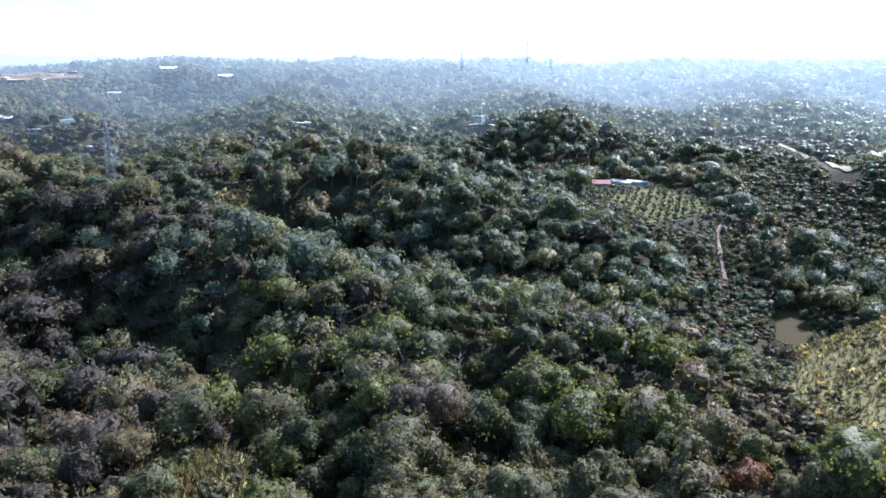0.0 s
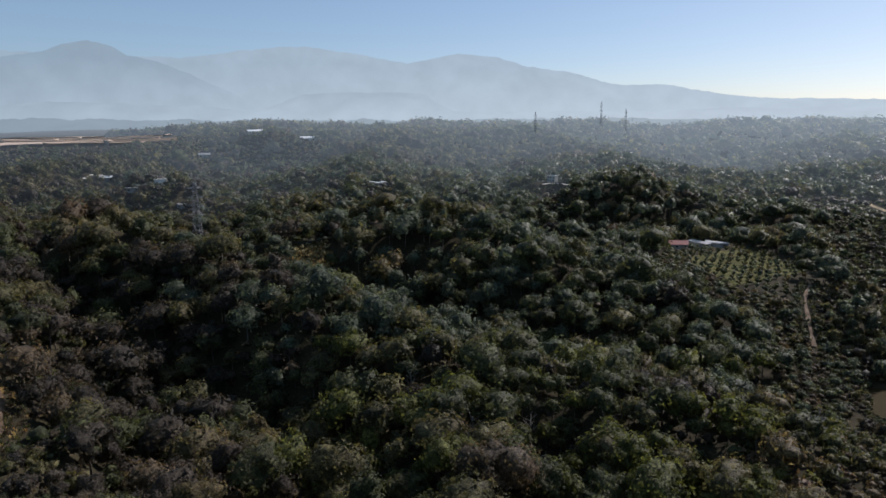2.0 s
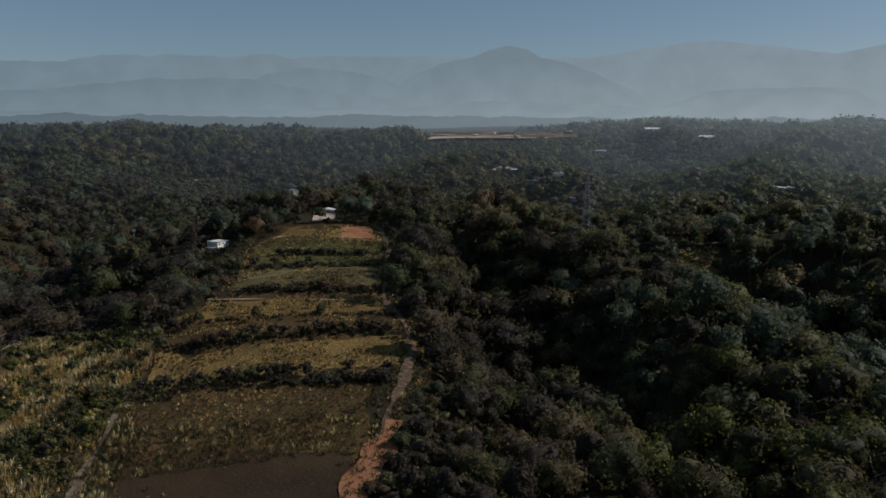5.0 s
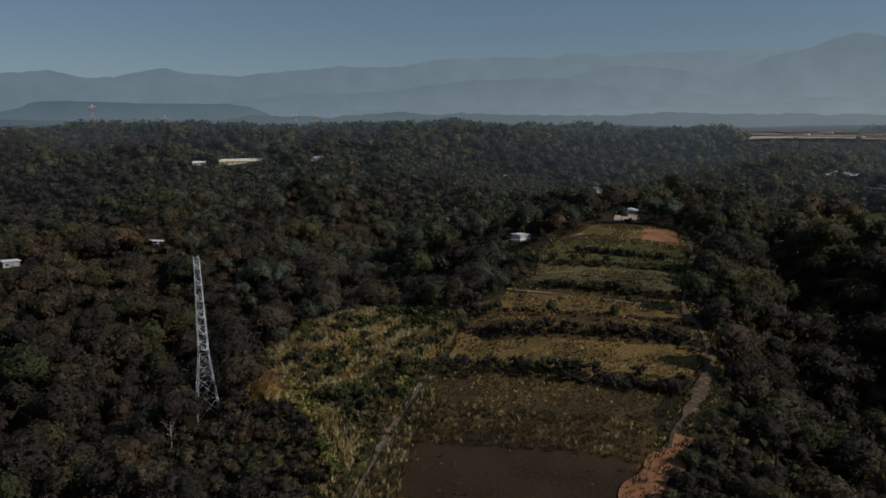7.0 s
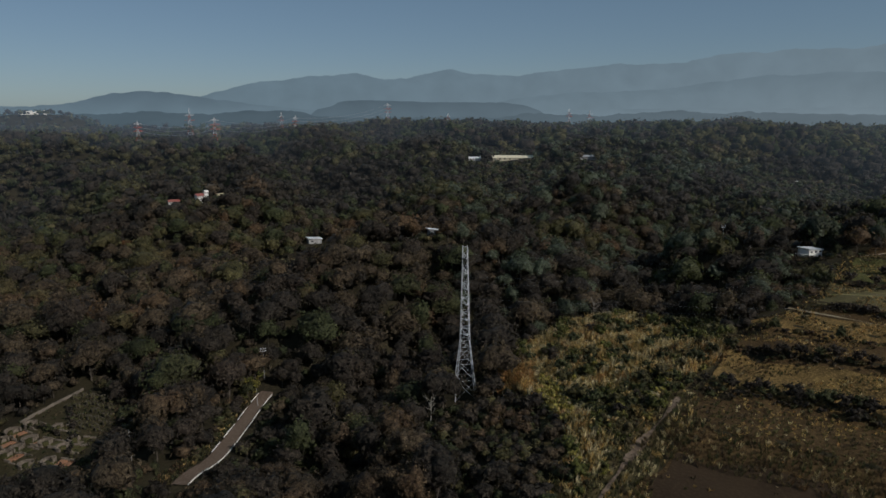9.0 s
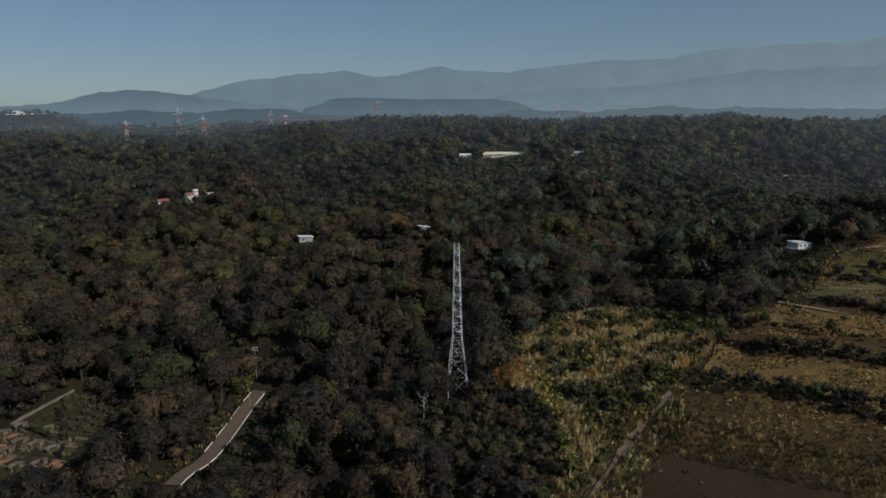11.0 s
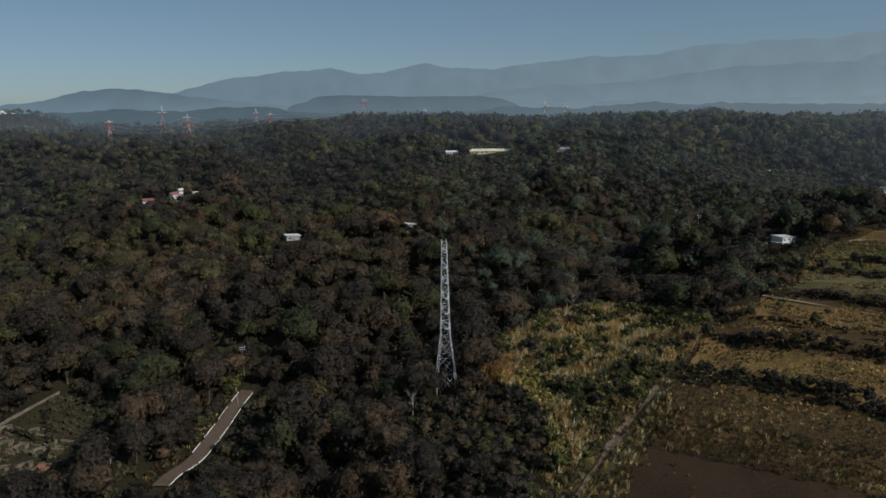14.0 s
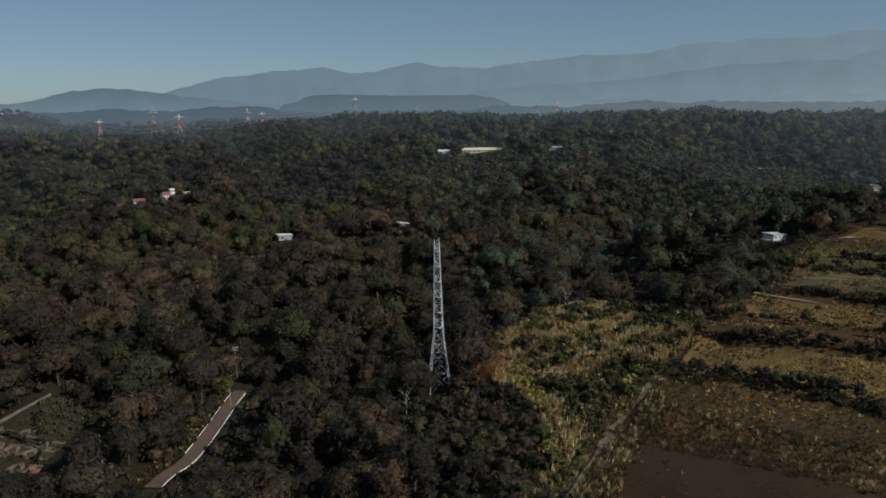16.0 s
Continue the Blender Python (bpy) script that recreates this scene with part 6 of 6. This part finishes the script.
# ---- forest ----
SHADE_TURN, SHADE_FAR = np.arange(-42, 124, 0.5), np.arange(70, 1700, 6.0)
SHADE_RISE = np.maximum.accumulate((ground_z(*bearing(SHADE_TURN[:, None], SHADE_FAR[None])) + 6 - EYE) / SHADE_FAR[None], axis=1)


def behind_crest(x, y):
    """Trees sunk wholly behind a nearer crest, which need no fine leaves."""
    far, turn = np.hypot(x, y), np.degrees(np.arctan2(-x, y))
    i = np.clip(np.round((turn + 42) / 0.5).astype(int), 0, len(SHADE_TURN) - 1)
    j = np.clip(((far - 70) / 6.0).astype(int) - 2, 0, len(SHADE_FAR) - 1)
    return (ground_z(x, y) + 13 - EYE) / far < SHADE_RISE[i, j]


def is_open(x, y, margin=1.0):
    hit = np.zeros(np.shape(x), bool)
    for poly in CLEAR_AREAS:
        hit |= in_poly(x, y, poly)
    for line, width in CLEAR_LINES:
        hit |= near_line(x, y, line, width * margin)
    return hit


def scatter(rng, step, near, far, first, last):
    """Jittered places at that spacing, between two distances and two bearings."""
    n = int(far / (step * 0.9)) + 2
    u, v = np.meshgrid(np.arange(-n, n + 1), np.arange(-n, n + 1))
    x = (u.ravel() + 0.5 * (v.ravel() % 2)) * step + rng.uniform(-0.38, 0.38, u.size) * step
    y = v.ravel() * step * 0.9 + rng.uniform(-0.38, 0.38, u.size) * step
    d, a = np.hypot(x, y), np.degrees(np.arctan2(-x, y))
    ok = (d > near) & (d < far) & (a > first) & (a < last)
    x, y = x[ok], y[ok]
    ok = ~is_open(x, y)
    return x[ok], y[ok]


def kinds_at(rng, x, y):
    """The shape and the foliage of the tree at each place: stands of like trees."""
    share = np.array([k[4] for k in KINDS])
    kind = rng.choice(len(KINDS), len(x), p=share / share.sum())
    s = value_noise(x, y, 60, 21) + 0.9 * rng.normal(size=len(x)) * 0.45
    range_, side = np.hypot(x, y), np.degrees(np.arctan2(-x, y))
    s = s + np.where(side < 40, np.where(range_ < 225, 0.0, 0.35), np.where(range_ < 200, -0.12, 0.06))
    leaf = np.where(s > 0.4, 2, np.where(s < -0.4, 1, 0))
    west = np.clip((np.degrees(np.arctan2(-x, y)) - 25) / 45, 0, 1)
    leaf = np.where(rng.random(len(x)) < 0.10 - 0.06 * ((side < 30) & (range_ < 300)) + 0.1 * (value_noise(x, y, 90, 22) > 0.3) + np.where(side > 92, 0.06, 0.2) * west * (range_ < 560) - 0.08 * (range_ > 560), 3, leaf)
    leaf = np.where((leaf == 2) & (range_ > 560) & (rng.random(len(x)) < 0.3), 1, leaf)
    leaf = np.where((leaf == 0) & (rng.random(len(x)) < np.where(range_ < 420, 0.8, 0.5) * west), 1, leaf)
    leaf = np.where((leaf == 2) & (side > 62) & (range_ < 420) & (rng.random(len(x)) < 0.5), 3, leaf)
    lush = (side < 20) & (range_ > 85) & (range_ < 270) & (value_noise(x, y, 38, 24) + 0.35 * rng.normal(size=len(x)) > 0.1)
    leaf = np.where((side >= 16) & (side < 62) & (range_ < 330) & (leaf != 1) & (rng.random(len(x)) < np.where(side > 46, 0.15, 0.55)), 1, leaf)
    leaf = np.where(lush, np.where(rng.random(len(x)) < 0.75, 9, 2), leaf)
    near_east = (range_ <= 215) & (side < 24) & np.isin(leaf, (1, 3))
    leaf = np.where(near_east & (rng.random(len(x)) < 0.65), np.where(rng.random(len(x)) < 0.5, 2, 0), leaf)
    east = (range_ > 215) & (range_ < 900) & (rng.random(len(x)) < np.clip((34 - side) / 22, 0, 1))
    leaf = np.where(east & np.isin(leaf, (1, 3)) & (rng.random(len(x)) < 0.7), 0, leaf)
    grey = 0.5 * east + 0.24 * ((side > 44) & (side < 84) & (range_ > 200) & (range_ < 900))
    leaf = np.where(rng.random(len(x)) < grey, 10, leaf)
    leaf = np.where((rng.random(len(x)) < 0.003) & (np.hypot(x, y) < 500), 4, leaf)
    low = np.zeros(len(x), bool)
    for line, width in LOW_LINES:
        low |= near_line(x, y, line, width)
    return np.where(low, 5, kind), leaf


def stand(name, label, x, y, kind, leaf, crowns, trunks, rng, stretch=1.0, leaves=LEAVES):
    """Many trees in one mesh."""
    V, T, S, n = [], [], [], 0
    z = ground_z(x, y)
    turn, size = rng.uniform(0, 2 * np.pi, len(x)), np.clip(np.exp(rng.normal(0, 0.22, len(x))), 0.6, 1.45) * stretch
    Q, QS = [], []
    kind = kind + len(KINDS) * rng.integers(0, len(crowns) // len(KINDS), len(x))
    for k in range(len(crowns)):
        for bark in (False, True):
            if bark and trunks is None:
                continue
            m = np.where(kind == k)[0]
            if not len(m):
                continue
            v, f = trunks[k % len(KINDS)] if bark else crowns[k]
            c, s = np.cos(turn[m])[:, None], np.sin(turn[m])[:, None]
            w = size[m][:, None]
            P = np.stack([(v[:, 0] * c - v[:, 1] * s) * w + x[m][:, None], (v[:, 0] * s + v[:, 1] * c) * w + y[m][:, None],
                          v[:, 2] * w + z[m][:, None]], -1)
            F = f[None] + (n + len(v) * np.arange(len(m)))[:, None, None]
            V.append(P.reshape(-1, 3))
            if bark:
                Q.append(F.reshape(-1, 4))
                QS.append(np.full(len(m) * len(f), len(LEAVES)))
            else:
                T.append(F.reshape(-1, 3))
                S.append(np.repeat(leaf[m], len(f)))
            n += len(v) * len(m)
    ob = new(name, mesh_of(name, np.concatenate(V), [np.concatenate(T)] + ([np.concatenate(Q)] if Q else []), leaves + [BARK],
                           np.concatenate(S + QS), smooth=True))
    return tagged(ob, label, "forest", kind="stuff")


forest_rng = np.random.default_rng(5)
FIRST, LAST = -39, 122
tx, ty = scatter(forest_rng, 6.4, 78, 152, FIRST, LAST)
tk, tl = kinds_at(forest_rng, tx, ty)
order = np.argsort(np.hypot(tx, ty))
single, rest = order[:300], order[300:]
stand("near_woods", "dense mixed broadleaf trees on the near hillsides", tx[rest], ty[rest], tk[rest], tl[rest], NEAR_CROWN, NEAR_TRUNK, forest_rng, 1.1)
models = {}
for i in single:
    key = (int(tk[i]), int(tl[i]))
    m = pose(tx[i], ty[i], float(ground_z(tx[i], ty[i])), 0, 0, forest_rng.uniform(0, 360)) @ Matrix.Scale(forest_rng.uniform(0.75, 1.25), 4)
    if key not in models:
        tree = new("tree")
        v, f = NEAR_CROWN[key[0]]
        new("crown", mesh_of("crown", v, [f], [LEAVES[key[1]]], smooth=True)).parent = tree
        v, f = NEAR_TRUNK[key[0]]
        new("trunk", mesh_of("trunk", v, [f], [BARK], smooth=True)).parent = tree
        word = {0: "green", 1: "dark green", 2: "olive green", 3: "dry brownish", 4: "rust red", 9: "fresh green", 10: "grey-green"}[key[1]]
        size = ("round spreading", "compact round", "broad many-lobed", "small upright", "tall narrow", "low bushy")[key[0]]
        tagged(tree, f"{size} broadleaf tree with {word} foliage in woods", "tree", "forest trees")
        models[key] = tree
        tree.matrix_basis = m
    else:
        copy_thing(models[key], pose(0, 0, 0)).matrix_basis = m
for step, near, far, first, last, name, label, crowns, trunks, size, leaves in (
        (7.4, 152, 320, FIRST, LAST, "hill_woods", "dense mixed broadleaf woods on the slopes", SLOPE_CROWN, MID_TRUNK, 1.15, LEAVES),
        (9.0, 320, 560, FIRST, LAST, "hill_woods", "dense mixed broadleaf woods covering the hills", MID_CROWN, MID_TRUNK, 1.25, LEAVES),
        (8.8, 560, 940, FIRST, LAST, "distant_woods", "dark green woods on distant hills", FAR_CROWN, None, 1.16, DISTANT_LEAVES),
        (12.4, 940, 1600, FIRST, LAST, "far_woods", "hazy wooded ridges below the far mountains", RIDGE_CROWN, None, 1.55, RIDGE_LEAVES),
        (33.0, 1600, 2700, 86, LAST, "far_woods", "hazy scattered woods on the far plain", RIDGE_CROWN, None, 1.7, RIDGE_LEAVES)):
    tx, ty = scatter(forest_rng, step, near, far, first, last)
    tk, tl = kinds_at(forest_rng, tx, ty)
    sunk = behind_crest(tx, ty)
    stand(name, label, tx[~sunk], ty[~sunk], tk[~sunk], tl[~sunk], crowns, trunks, forest_rng, size, leaves)
    if sunk.any():
        stand(name, label + " behind a crest", tx[sunk], ty[sunk], tk[sunk], tl[sunk], PLAIN_CROWN, None, forest_rng, size, leaves)
bush_rng = np.random.default_rng(23)
UNDER = [leafy_crown(bush_rng, 1.7, -0.5, 2.1, 0, 4, 20, 0.4) for _ in range(4)]
tx, ty = scatter(bush_rng, 3.5, 110, 620, FIRST, LAST)
keep = np.zeros(len(tx), bool)
for low_line, low_width in LOW_LINES:
    keep |= near_line(tx, ty, low_line, low_width)
wx, wy = scatter(bush_rng, 7.2, 105, 330, FIRST, LAST)
shade = np.ones(len(wx), bool)
for low_line, low_width in LOW_LINES:
    shade &= ~near_line(wx, wy, low_line, low_width)
wx, wy = wx[shade], wy[shade]
wild = [leafy_crown(bush_rng, 2.1, -0.6, 2.9, 0, 4, 18, 0.55) for _ in range(5)]
sow("undergrowth", "dense dark shrub layer under the trees", wx, wy, wild, tones(len(wx), (0, 0.3), (1, 0.4), (2, 0.1), (3, 0.2)), 1.3, "bush")
fx, fy = scatter(bush_rng, 6.5, 560, 1250, FIRST, LAST)
far_low = np.zeros(len(fx), bool)
for low_line, low_width in LOW_LINES:
    far_low |= near_line(fx, fy, low_line, low_width)
fx, fy = fx[far_low], fy[far_low]
sow("undergrowth", "low tangled bushes on distant open slopes", fx, fy, wild, tones(len(fx), (0, 0.4), (1, 0.35), (2, 0.15), (3, 0.1)), 1.7, "bush", DISTANT_LEAVES)
tx, ty = tx[keep], ty[keep]
sow("undergrowth", "low tangled bushes on open slopes", tx, ty, UNDER, tones(len(tx), (0, 0.35), (1, 0.3), (2, 0.2), (3, 0.15)), 1.0, "bush")
tx, ty = scatter(forest_rng, 16.0, 20, 330, -180, 180)
ta = np.degrees(np.arctan2(-tx, ty))
back = ((ta < FIRST) | (ta > LAST) | (np.hypot(tx, ty) < 74))
tx, ty = tx[back], ty[back]
tk, tl = kinds_at(forest_rng, tx, ty)
stand("woods", "dense broadleaf woods on the slopes", tx, ty, tk, tl, FAR_CROWN, None, forest_rng, 1.4)
